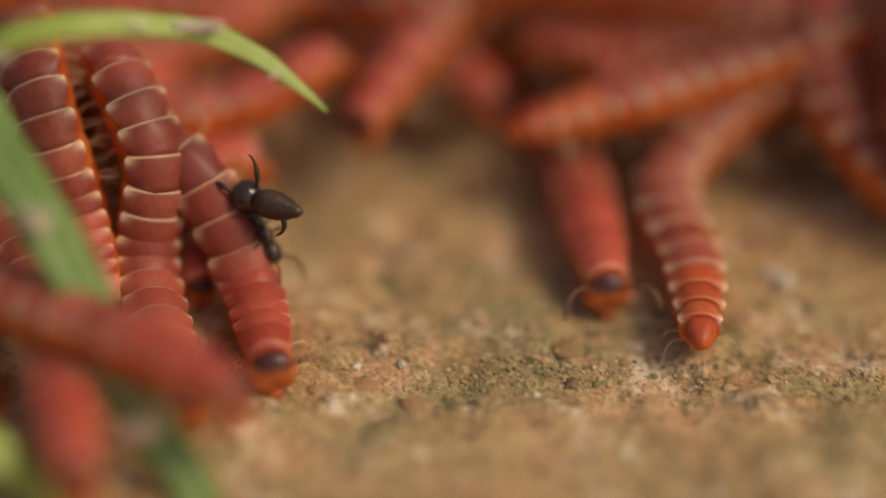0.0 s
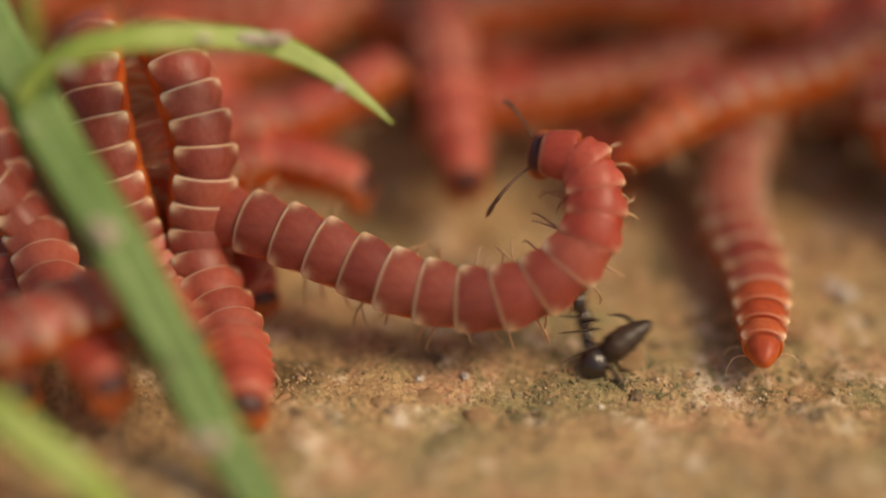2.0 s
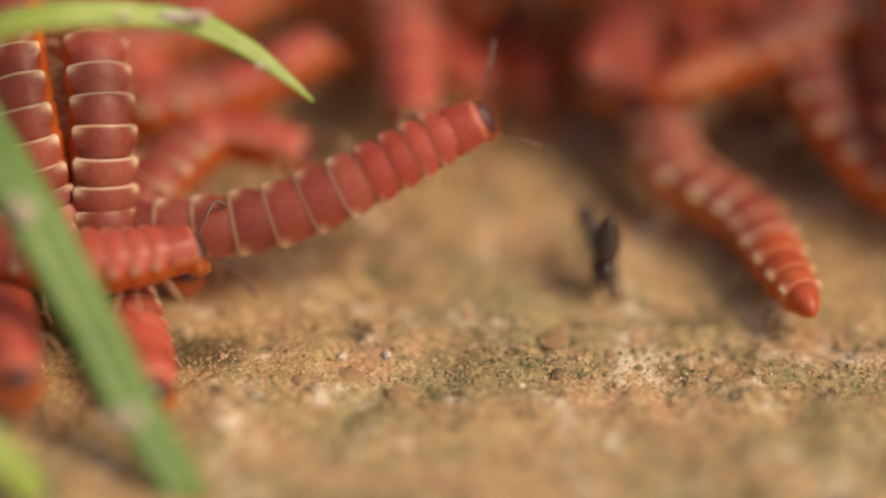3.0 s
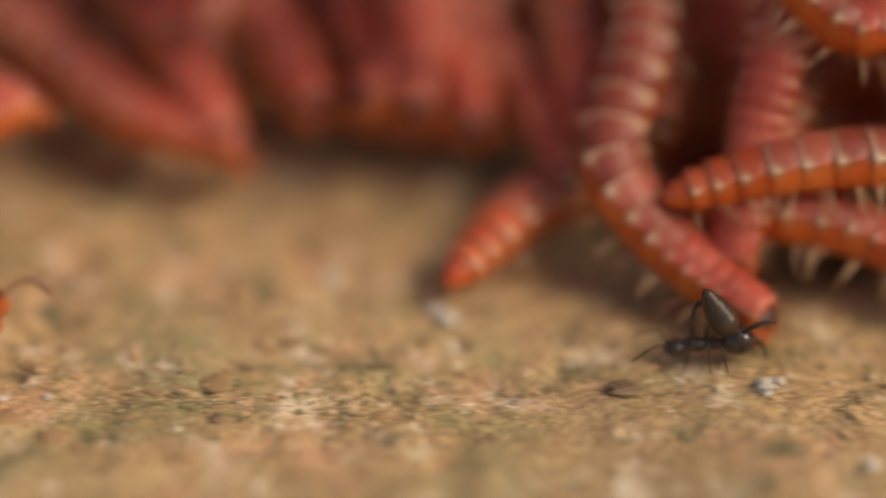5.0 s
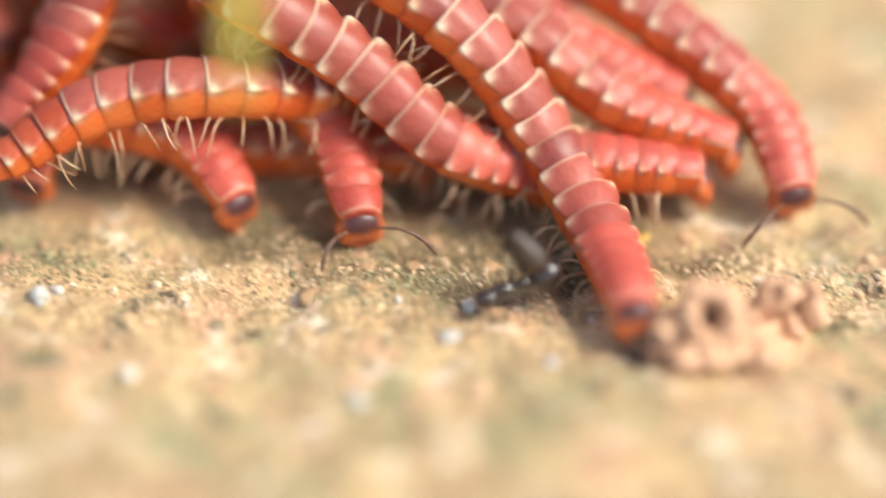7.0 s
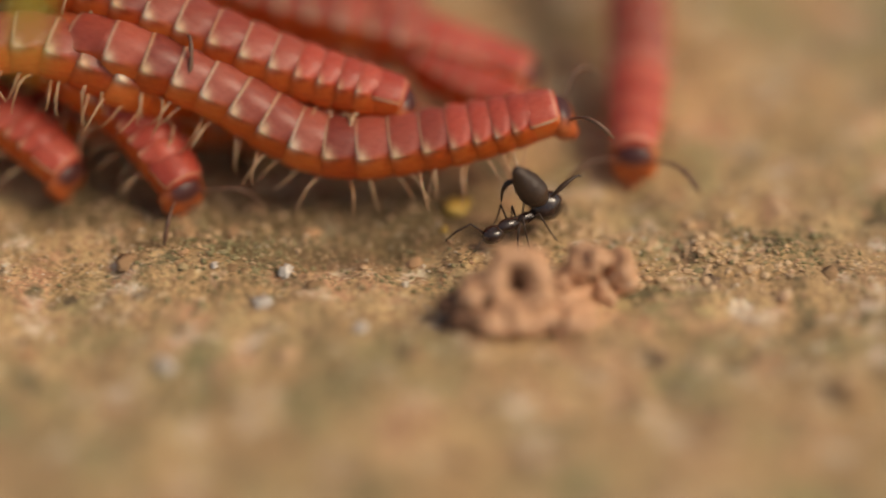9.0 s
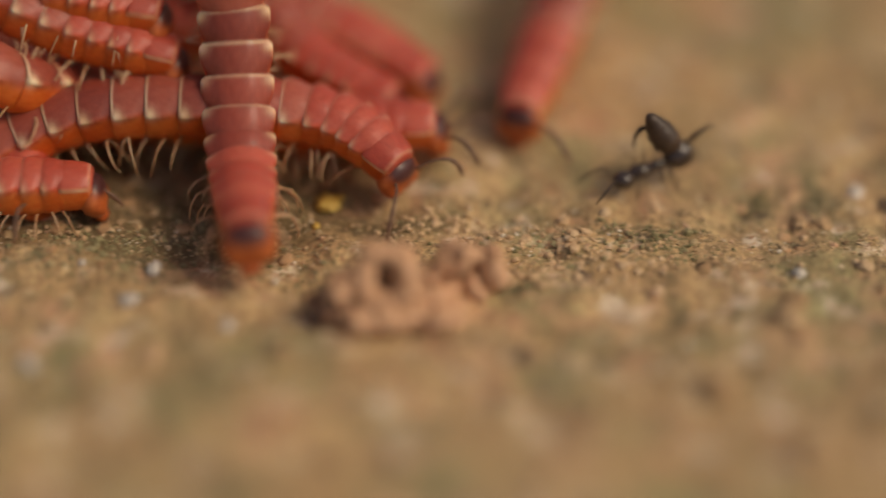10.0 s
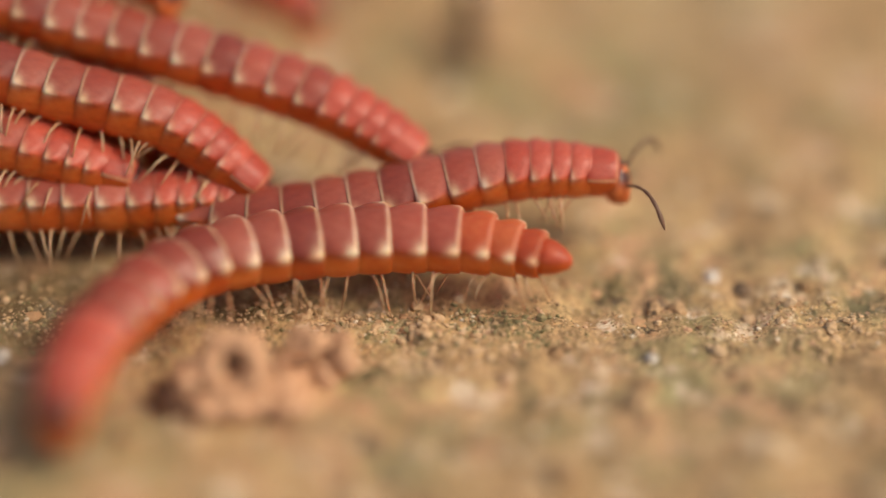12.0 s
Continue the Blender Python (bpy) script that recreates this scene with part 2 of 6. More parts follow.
def tube(points, radii, sides=6, bm=None, flat=1.0, mat=0, up=(0, 0, 1)):
    """A tapering tube along points; flat squeezes it across up."""
    bm = bm or bmesh.new()
    pts = [Vector(p) for p in points]
    loops = []
    for i, p in enumerate(pts):
        d = (pts[min(i + 1, len(pts) - 1)] - pts[max(i - 1, 0)]).normalized()
        x = d.cross(Vector(up))
        x = x.normalized() if x.length > 1e-6 else Vector((1, 0, 0))
        z = x.cross(d)
        loops.append([bm.verts.new(p + (x * math.cos(a) + z * math.sin(a) * flat) * radii[i])
                      for a in [2 * math.pi * k / sides for k in range(sides)]])
    for a, b in zip(loops, loops[1:]):
        for k in range(sides):
            f = bm.faces.new((a[k], a[(k + 1) % sides], b[(k + 1) % sides], b[k]))
            f.material_index = mat
    for f in (bm.faces.new(loops[0][::-1]), bm.faces.new(loops[-1])):
        f.material_index = mat
    return bm


def blob(bm, centre, size, seed, rough=0.18, sub=2, mat=0, turn=0.0, freq=1.6):
    """An uneven lump, joined into bm."""
    made = bmesh.ops.create_icosphere(bm, subdivisions=sub, radius=1.0)["verts"]
    off = Vector((seed * 3.17, seed * 1.31, seed * 7.7))
    r = Matrix.Rotation(turn, 3, "Z")
    for v in made:
        k = 1 + rough * noise.noise(v.co * freq + off) * 1.6 + rough * 0.5 * noise.noise(v.co * freq * 2.7 + off)
        v.co = r @ Vector((v.co.x * size[0], v.co.y * size[1], v.co.z * size[2])) * k + Vector(centre)
    for v in made:
        for f in v.link_faces:
            f.material_index = mat
    return bm


def curve_at(points, lengths):
    """Places on a smooth line through points, at the given distances from its start."""
    p = np.array(points)
    p = np.vstack([2 * p[0] - p[1], p, 2 * p[-1] - p[-2]])
    u = np.linspace(0, 1, 14, endpoint=False)[:, None]
    q = [0.5 * (2 * b + (c - a) * u + (2 * a - 5 * b + 4 * c - d) * u ** 2 + (3 * b - a - 3 * c + d) * u ** 3)
         for a, b, c, d in zip(p, p[1:], p[2:], p[3:])]
    on = p[-2] - p[-3]
    q = np.vstack(q + [p[-2:-1], p[-2:-1] + on * 9 / max(np.linalg.norm(on), 1e-6)])
    run = np.r_[0, np.cumsum(np.linalg.norm(np.diff(q, axis=0), axis=1))]
    return np.stack([np.interp(lengths, run, q[:, k]) for k in range(3)], 1)


# ---- ground ----
def smooth_step(lo, hi, v):
    u = min(1.0, max(0.0, (v - lo) / (hi - lo)))
    return u * u * (3 - 2 * u)


def relief(x, y):
    """Height of the soil in millimetres at x, y in millimetres."""
    far = max(abs(x) / 90, abs(y) / 70, 1.0)
    v = Vector((x, y, 0.0))
    h = 0.55 * noise.noise(v * 0.11) + 0.36 * noise.noise(v * 0.33 + Vector((9, 2, 0))) + 0.13 * noise.noise(v * 0.9 + Vector((3, 7, 1)))
    if far < 1.3:
        h += 0.10 * noise.noise(v * 1.5) + 0.05 * noise.noise(v * 2.6)
        rough = max(0.0, noise.noise(v * 0.05 + Vector((4.4, 1.2, 0))) + 0.25)
        h += 0.6 * rough * noise.noise(v * 0.6 + Vector((1, 1, 5)))
    return h - 0.15 + (0.4 * noise.noise(v * 0.01) * min(far - 1, 20))


# patches under the heap: moist soil plus shade put into the ground colour
DAMP_SHADE_SPOTS = [(13.6, -11.7, 7, 2.6), (19.9, -10.4, 4, 1.6), (14.2, -9.8, 4, 1.5), (7.7, -10.7, 6, 1.8), (0.1, -5.5, 5, 1.5), (13.0, -6.8, 4, 1.6), (-42.2, -15.3, 2.5, 1.3), (12.6, -11.6, 4, 1.6), (22.9, -11.7, 3, 1.0)]


def damp_shade_at(x, y):
    """Darkening at x, y where the swarm lies: ragged moist patches and painted shade."""
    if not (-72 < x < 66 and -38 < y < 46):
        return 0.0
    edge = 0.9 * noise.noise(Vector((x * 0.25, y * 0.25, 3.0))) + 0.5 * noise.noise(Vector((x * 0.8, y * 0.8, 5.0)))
    return max(smooth_step(1.5, 0.3, ((x - cx) / rx) ** 2 + ((y - cy) / ry) ** 2 + edge) for cx, cy, rx, ry in DAMP_SHADE_SPOTS)


def ground_sheet():
    def axis(lo, hi, step):
        core = list(np.arange(lo, hi + step / 2, step))
        grow = [12 * 1.5 ** k for k in range(21)]
        return [lo - g for g in reversed(grow)] + core + [hi + g for g in grow]
    xs, ys = axis(-72, 66, 0.5), axis(-38, 46, 0.5)
    verts = [(x * MM, y * MM, relief(x, y) * MM) for y in ys for x in xs]
    w = len(xs)
    faces = [(j * w + i, j * w + i + 1, (j + 1) * w + i + 1, (j + 1) * w + i) for j in range(len(ys) - 1) for i in range(w - 1)]
    me = bpy.data.meshes.new("ground")
    me.from_pydata(verts, [], faces)
    me.polygons.foreach_set("use_smooth", [True] * len(faces))
    me.materials.append(GROUND)
    damp_shade = me.attributes.new("damp_shade", "FLOAT", "POINT")
    damp_shade.data.foreach_set("value", [damp_shade_at(x, y) for y in ys for x in xs])
    tagged(new("ground", me), "tan sandy soil with fine grit and faint moss", "ground", kind="structure")


def scatter(name, count, place, size, mat, label, category, squash=0.8, sink=0.15, sub=1):
    """Loose grains as one body of stuff: low-sided pebbles, each turned and stretched by chance."""
    bm = bmesh.new()
    bmesh.ops.create_icosphere(bm, subdivisions=sub, radius=1.0)
    base = np.array([v.co[:] for v in bm.verts])
    tri = np.array([[v.index for v in f.verts] for f in bm.faces])
    bm.free()
    nv = len(base)
    verts, faces = [], []
    for i in range(count):
        x, y = place()
        s = size()
        q = np.array(Euler(rng.uniform(0, 6.28, 3)).to_matrix())
        b = (base * (1 + rng.uniform(-0.22, 0.22, (nv, 1)))) * (s * rng.uniform(0.65, 1.25, 3)) @ q.T
        b[:, 2] *= squash
        verts.append(b + (x, y, relief(x, y) + s * sink))
        faces.append(tri + i * nv)
    me = bpy.data.meshes.new(name)
    me.from_pydata((np.vstack(verts) * MM).tolist(), [], np.vstack(faces).tolist())
    if sub > 1:
        me.polygons.foreach_set("use_smooth", [True] * len(me.polygons))
    me.materials.append(mat)
    tagged(new(name, me), label, category, kind="stuff")


ground_sheet()


# ---- millipedes ----
LENGTH = [1.15, 0.76, 0.80, 0.88, 1.0, 1.15, 1.33] + [1.41] * 8 + [1.48, 1.42, 1.3, 1.12, 0.95, 0.9]
GIRTH = [0.80, 0.86, 0.90, 0.93, 0.96, 0.98, 1.0] + [1.0] * 7 + [0.99, 0.97, 0.94, 0.88, 0.79, 0.67, 0.52]
STARTS = np.cumsum([0.55] + LENGTH[:-1]) + np.array(LENGTH) / 2
RINGS = len(LENGTH)
FINE = [-90, -66, -44, -26, -11, 0, 8, 14, 19, 23, 27, 31, 35, 39, 45, 54, 65, 77, 90]
COARSE = [-90, -55, -20, 6, 20, 30, 41, 62, 90]


def section(scale, keel, half, angles):
    """One cross-section of a ring: the outline from keel to keel, x and z in millimetres."""
    out = []
    for a in angles + [180 - a for a in angles[-2:0:-1]]:
        c, s = math.cos(radians(a)), math.sin(radians(a))
        x = half * math.copysign(abs(c) ** 0.85, c)
        z = (1.22 if s > 0 else 1.15) * math.copysign(abs(s) ** 0.9, s)
        low = a if a <= 90 else 180 - a
        x += math.copysign(keel * math.exp(-((low - 29) / 11) ** 2), c) if low > 0 else 0
        out.append((x * scale, z * scale, low))
    return out


def ring_mesh(name, shell, kind="ring", line=1.0, dark=1.0, angles=FINE, rims=1.0):
    """A body ring: a tucked-in front collar, a domed plate with a raised pale hind edge, keels at both sides and an orange belly."""
    st = [(0.80, 0.930, 0.0), (0.55, 0.956, 0.0), (0.46, 0.966, 0.02), (0.38, 0.980, 0.05), (0.28, 0.999, 0.10), (0.16, 1.015, 0.16), (0.02, 1.026, 0.20),
          (-0.14, 1.031, 0.22), (-0.27, 1.028, 0.23), (-0.35, 1.021, 0.24), (-0.40, 1.014, 0.23), (-0.435, 1.008, 0.21), (-0.465, 1.002, 0.18), (-0.50, 0.989, 0.13),
          (-0.53, 0.970, 0.06), (-0.52, 0.93, 0.0)]
    if angles is COARSE:
        st = [st[k] for k in (0, 2, 4, 6, 9, 12, 14, 15)]
    if kind == "collar":
        st = [(0.68, 0.40, 0), (0.675, 0.60, 0), (0.64, 0.76, 0.01), (0.56, 0.86, 0.04), (0.45, 0.915, 0.08), (0.30, 0.955, 0.12), (0.06, 0.985, 0.15), (-0.16, 1.005, 0.17),
              (-0.34, 1.015, 0.18), (-0.46, 1.01, 0.17), (-0.51, 0.985, 0.14), (-0.50, 0.90, 0.0)]
    if kind == "tail":
        st = [(0.60, 0.9, 0), (0.36, 1.04, 0.05), (0.1, 0.98, 0.06), (-0.2, 0.86, 0.05), (-0.45, 0.70, 0.02), (-0.67, 0.52, 0), (-0.83, 0.34, 0), (-0.90, 0.15, 0)]
    bm = bmesh.new()
    marks = {k: bm.verts.layers.float.new(k) for k in ("neck", "flank", "pale")}
    loops = []
    for y, s, k in st:
        loop = []
        for x, z, low in section(s, k, 1.2, angles):
            v = bm.verts.new((x, y, z))
            v[marks["flank"]] = smooth_step(38, 6, low)
            if kind == "ring":
                foot = smooth_step(0.05, -0.36, y) * math.exp(-((low - 27) / 7.0) ** 2)
                pad = math.exp(-((y + 0.36) / 0.17) ** 2) * math.exp(-((low - 28) / 12) ** 2)
                rim = math.exp(-((y + 0.465) / 0.042) ** 2) * smooth_step(10, 24, low) * (0.70 + 0.30 * smooth_step(80, 35, low))
                v[marks["pale"]] = min(1.0, max(0.92 * line * rims * rim, (0.50 + 0.66 * line) * max(foot * 0.8, pad)))
                v[marks["neck"]] = 0.22 * dark * smooth_step(0.22, 0.48, y) * smooth_step(10, 24, low)
            elif kind == "collar":
                v[marks["pale"]] = max(0.6 * smooth_step(1.2, 0.5, abs(low - 22) / 6) * smooth_step(0.7, 0.4, y), 0.3 * math.exp(-((y - 0.56) / 0.04) ** 2) * smooth_step(0, 20, low))
            loop.append(v)
        loops.append(loop)
    n = len(loops[0])
    for a, b in zip(loops, loops[1:]):
        for i in range(n):
            bm.faces.new((a[i], b[i], b[(i + 1) % n], a[(i + 1) % n]))
    bm.faces.new(loops[0])
    bm.faces.new(loops[-1][::-1])
    bmesh.ops.scale(bm, vec=(MM, MM, MM), verts=bm.verts)
    return mesh(name, bm, shell)


def leg_mesh(phase):
    swing = 0.55 * math.sin(phase)
    lift = 0.25 * max(0.0, math.cos(phase))
    reach = 0.96 + 0.20 * math.sin(phase * 2.0 + 1.0)
    drop = 0.22 * math.cos(phase * 3.0 + 0.4)
    pts = [(0.35, 0, -0.95), (0.80 * reach, swing * 0.25, -0.86 + lift * 0.4), (1.26 * reach, swing * 0.55, -0.74 + lift), (1.62 * reach, swing * 0.9, -0.86 + lift),
           (1.86 * reach, swing * 1.2, -1.20 + lift * 0.7 - drop * 0.4), (1.95 * reach, swing * 1.5, -1.56 + lift * 0.4 - drop * 0.8), (1.90 * reach, swing * 1.7, -1.82 + lift * 0.3 - drop), (1.84 * reach, swing * 1.75, -1.92 + lift * 0.3 - drop)]
    bm = tube(pts, [0.078, 0.066, 0.054, 0.050, 0.043, 0.034, 0.020, 0.010], 6)
    bmesh.ops.scale(bm, vec=(MM, MM, MM), verts=bm.verts)
    return mesh("leg", bm, LEG)


def head_mesh():
    """A broad head bent downwards: a dark brow under the collar, a shining orange face and swollen cheeks."""
    bm = bmesh.new()
    mark = bm.verts.layers.float.new("brow")
    made = bmesh.ops.create_uvsphere(bm, u_segments=28, v_segments=20, radius=1.0)["verts"]
    for v in made:
        x, y, z = v.co
        v[mark] = smooth_step(0.02, 0.55, z - 0.15 * abs(x)) * smooth_step(0.95, 0.50, abs(x)) * smooth_step(-0.95, -0.6, y)
        cheek = math.exp(-((abs(x) - 0.72) / 0.22) ** 2 - ((z + 0.30) / 0.34) ** 2) * smooth_step(-0.3, 0.3, y)
        groove = math.exp(-(x / 0.13) ** 2) * smooth_step(0.1, -0.4, z) * smooth_step(0.0, 0.4, y)
        v.co = (x * (1.02 - 0.26 * max(0, -z)) + math.copysign(0.10 * cheek, x), y * 0.60 + 0.10 * max(0, -z) + 0.14 * cheek - 0.10 * groove, z * 0.92)
    bmesh.ops.scale(bm, vec=(MM, MM, MM), verts=bm.verts)
    return mesh("head", bm, HEADSHELL)


def jaw_mesh():
    bm = blob(bmesh.new(), (0, 0, 0), (0.42 * MM, 0.3 * MM, 0.34 * MM), 3.0, 0.1)
    return mesh("jaw", bm, FACE)


def feeler_mesh(side, bend):
    pts, rad = [], []
    for i in range(22):
        u = i / 21
        pts.append((side * (0.50 + 1.35 * math.sin(1.5 * u) + bend * u * u), 0.30 + 1.75 * u - 0.2 * u * u, 0.25 + 0.95 * math.sin(u * 2.5) - 0.75 * u * u))
        rad.append((0.062 + 0.040 * smooth_step(0.2, 0.8, u)) * (0.72 if i % 4 == 0 else 1.05 if i % 4 == 2 else 0.95) * (0.35 if i == 21 else 1))
    bm = tube(pts, rad, 7)
    bmesh.ops.scale(bm, vec=(MM, MM, MM), verts=bm.verts)
    return mesh("feeler", bm, FEELER)


RING = ring_mesh("ring", PLUM)
REDRING = ring_mesh("red_ring", RED, line=0.3, dark=0.2)
MIDRING = ring_mesh("mid_ring", ROSE, line=0.8, dark=0.6)
HINDRING = ring_mesh("hind_ring", EMBER, line=1.0, dark=0.4, rims=0.4)
COLLAR = ring_mesh("collar", RED, "collar")
TAIL = ring_mesh("tail_ring", EMBER, "tail")
DEEPRING = ring_mesh("deep_ring", PLUM, angles=COARSE)
LEGS = [leg_mesh(k * math.pi / 4) for k in range(8)]
HEAD, JAW = head_mesh(), jaw_mesh()
FEELERS = [feeler_mesh(s, b) for s in (1, -1) for b in (0.1, 0.9)]
CRAWLERS = []


def millipede(label, girth=1.06, up=(0, 0.06, 1), legs=True, feelers=True, busy=False, stretch=1.0):
    """An empty with its rings, each with two pairs of legs, and a head with jaw and feelers."""
    thing = tagged(new("millipede"), label, "millipede", "swarming millipedes")
    k = len(CRAWLERS)
    rings = []
    for i in range(RINGS):
        last = i == RINGS - 1
        me = COLLAR if i == 0 else TAIL if last else REDRING if i < 5 else HINDRING if i > RINGS - 5 else MIDRING if i < 8 or i > RINGS - 7 else RING if legs else DEEPRING
        r = part("collar" if i == 0 else "tail" if last else "ring", me, thing,
                 label="bright red collar plate" if i == 0 else "tapered orange tail tip" if last else "")
        r.scale = (GIRTH[i] * girth, LENGTH[i] * stretch, GIRTH[i] * girth)
        rings.append(r)
        if legs and 0 < i < RINGS - 1:
            for side in (1, -1):
                for j, y in enumerate((0.22, -0.25)):
                    ph = (i * 2 + j + k * 3 + (1 if side < 0 else 0)) % 8
                    leg = part("leg", LEGS[ph], r, pose(0, y * MM, 0))
                    leg.scale = (side, 1 / (LENGTH[i] * stretch), 1)
    head = part("head", HEAD, thing, label="orange head with a dark brow")
    part("jaw", JAW, head, pose(0, 0.30 * MM, -0.80 * MM))
    if feelers:
        part("feeler", FEELERS[k % 2], head)
        part("feeler", FEELERS[2 + (k // 2) % 2], head)
    head.scale = (girth, girth, girth)
    crawler = dict(thing=thing, rings=rings, head=head, keys=[], up=Vector(up), busy=busy, stretch=stretch)
    CRAWLERS.append(crawler)
    return crawler


def at(crawler, t, *points):
    """Where the body's line lies at t seconds: six places from head to tail, in millimetres."""
    crawler["keys"].append((t, np.array(points, float)))


def poses(crawler, points):
    """The poses of head and rings for a body line."""
    at_ring = STARTS * crawler["stretch"]
    s = curve_at(points, np.r_[0.42, at_ring, at_ring + 0.3, at_ring - 0.3, 0.9, 0.1])
    n = len(STARTS)
    up = crawler["up"]
    out = []
    for i in range(n + 1):
        p = s[0] if i == 0 else s[i]
        d = s[-1] - s[-2] if i == 0 else s[n + 1 + n + i - 1] - s[n + 1 + i - 1]
        f = Vector(d).normalized()
        x = f.cross(up).normalized()
        z = x.cross(f)
        m = Matrix((x, f, z)).transposed().to_4x4()
        m.translation = (Vector(p) - (z * 0.50 if i == 0 else Vector())) * MM
        out.append(m)
    return out


def settle(crawler):
    """Stand the thing's empty under its first pose."""
    p = crawler["keys"][0][1][2]
    crawler["thing"].location = (p[0] * MM, p[1] * MM, 0)
    home = crawler["thing"].location.copy()
    for ob, m in zip([crawler["head"]] + crawler["rings"], poses(crawler, crawler["keys"][0][1])):
        s = ob.scale.copy()
        m.translation -= home
        ob.matrix_basis = m @ Matrix.Diagonal((*s, 1))


def line_at(keys, t):
    ts = [k[0] for k in keys]
    if t <= ts[0]:
        return keys[0][1]
    if t >= ts[-1]:
        return keys[-1][1]
    i = max(k for k in range(len(ts)) if ts[k] <= t)
    u = (t - ts[i]) / (ts[i + 1] - ts[i])
    if ts[i + 1] - ts[i] > 1:
        u = u * u * (3 - 2 * u)
    return keys[i][1] * (1 - u) + keys[i + 1][1] * u


# the body lines of the swarm
m = millipede("dark plum millipede with cream band edges hanging down the heap", stretch=0.86, up=(0.35, -0.5, 0.8), feelers=False)
at(m, 0, (-42.7, -20.2, 1.4), (-44.1, -15.9, 1.4), (-45.1, -11.7, 2.3), (-44.7, -9.9, 6.4), (-46.4, -6.9, 8.9), (-47.3, -2.9, 7))
at(m, 0.5, (-43.7, -19.5, 1.4), (-44.4, -15, 1.4), (-45.2, -11.1, 3.5), (-45, -9.2, 7.6), (-46.8, -5.9, 9.6), (-47.7, -2, 7.4))
at(m, 1, (-43.4, -19.9, 1.4), (-44.2, -15.4, 1.3), (-44.9, -11.5, 3.3), (-44.9, -9.3, 7.2), (-46.5, -6.7, 10.3), (-47.7, -2.7, 8.8))
at(m, 1.5, (-43.5, -20, 1.4), (-44.2, -15.5, 1.4), (-45.2, -11.5, 3.1), (-45, -9.5, 7.1), (-46.1, -6.6, 10.2), (-46.8, -2.5, 8.6))
at(m, 2, (-42.9, -19.6, 1.4), (-43.8, -15.2, 1.4), (-45.5, -11.5, 3.2), (-45.3, -9.5, 7.3), (-46.7, -6.7, 10.3), (-47.5, -2.6, 8.7))
at(m, 2.5, (-43, -20, 1.4), (-44.3, -15.6, 1.4), (-45.6, -11.9, 3.7), (-45.8, -9.7, 7.6), (-46.5, -6.8, 10.8), (-47, -2.7, 9.2))
at(m, 4.3, (-45, -20.7, 1.4), (-46.7, -16.4, 1.4), (-48.4, -12.2, 1.9), (-48.3, -9.9, 5.3), (-48.1, -5.7, 3.7), (-47.9, -1.9, 1.3))
at(m, 5, (-44.2, -21.2, 1.4), (-46.1, -17, 1.4), (-47.6, -12.8, 1.2), (-48.6, -8.8, 1.2), (-49.3, -5, 1.2), (-50.1, -1.2, 1.2))
m = millipede("dark plum millipede with tangled pale legs beside another", stretch=0.86, up=(-0.3, -0.5, 0.8), feelers=False)
at(m, 0, (-46.5, -14.2, 1.4), (-47.7, -11.1, 4.1), (-49, -9.2, 8), (-50.2, -5.4, 9.4), (-50.8, -1.6, 7.1), (-51.4, 2.3, 4.7))
at(m, 0.5, (-45.5, -13.6, 1.4), (-47.7, -10.8, 4.2), (-49.2, -9, 8.1), (-50.6, -5.4, 9.8), (-51.2, -1.5, 7.5), (-51.8, 2.4, 5.1))
at(m, 1, (-45.4, -14.4, 1.4), (-47.6, -11.2, 3.3), (-49.2, -9.4, 7.1), (-50.3, -6.1, 9.5), (-50.9, -2.1, 7.5), (-51.4, 1.8, 5.1))
at(m, 1.5, (-45.6, -14.5, 1.4), (-47.6, -11.3, 3.3), (-49, -9.4, 7.2), (-49.9, -6.3, 10), (-50.4, -2.2, 8.1), (-50.8, 1.6, 5.7))
at(m, 2, (-45.8, -14.6, 1.4), (-47.8, -11.4, 3.4), (-49.2, -9.5, 7.4), (-50, -6.4, 10.2), (-50.5, -2.3, 8.3), (-50.8, 1.5, 5.9))
at(m, 2.5, (-46.2, -14.1, 1.4), (-48.2, -11.4, 4.2), (-49.4, -9.5, 8.1), (-50.3, -5.9, 10.2), (-50.8, -2, 8), (-51.2, 1.9, 5.6))
m = millipede("plum and red millipede at the edge of the heap", feelers=False)
at(m, 0, (-51.1, -20.3, 1.4), (-52.3, -15.1, 1.6), (-53.2, -10.3, 3.6), (-53.6, -7, 7.6), (-53.8, -2.1, 6.5), (-53.9, 2.4, 3.7))
at(m, 1, (-51.6, -19, 1.4), (-52.5, -13.8, 1.6), (-53, -9.4, 4.4), (-54.5, -6.4, 8.5), (-55.9, -1.8, 8.9), (-56.7, 2.7, 6.1))
at(m, 1.5, (-51.7, -18.8, 1.4), (-52.5, -13.6, 1.6), (-53.4, -9.5, 4.6), (-55, -6.3, 8.5), (-56.4, -1.6, 7.8), (-57.3, 2.8, 5))
at(m, 2, (-52.3, -18.8, 1.4), (-53, -13.6, 1.7), (-53.8, -9.5, 4.7), (-55.5, -6.3, 8.6), (-56.8, -1.6, 7.8), (-57.7, 2.8, 5))
at(m, 2.5, (-50.9, -19.8, 1.4), (-52, -14.7, 1.7), (-53, -10.4, 4), (-55, -7.1, 7.5), (-56.4, -2.4, 6), (-57.4, 2, 3.2))
m = millipede("pinkish red millipede creeping down behind a grass blade", feelers=False)
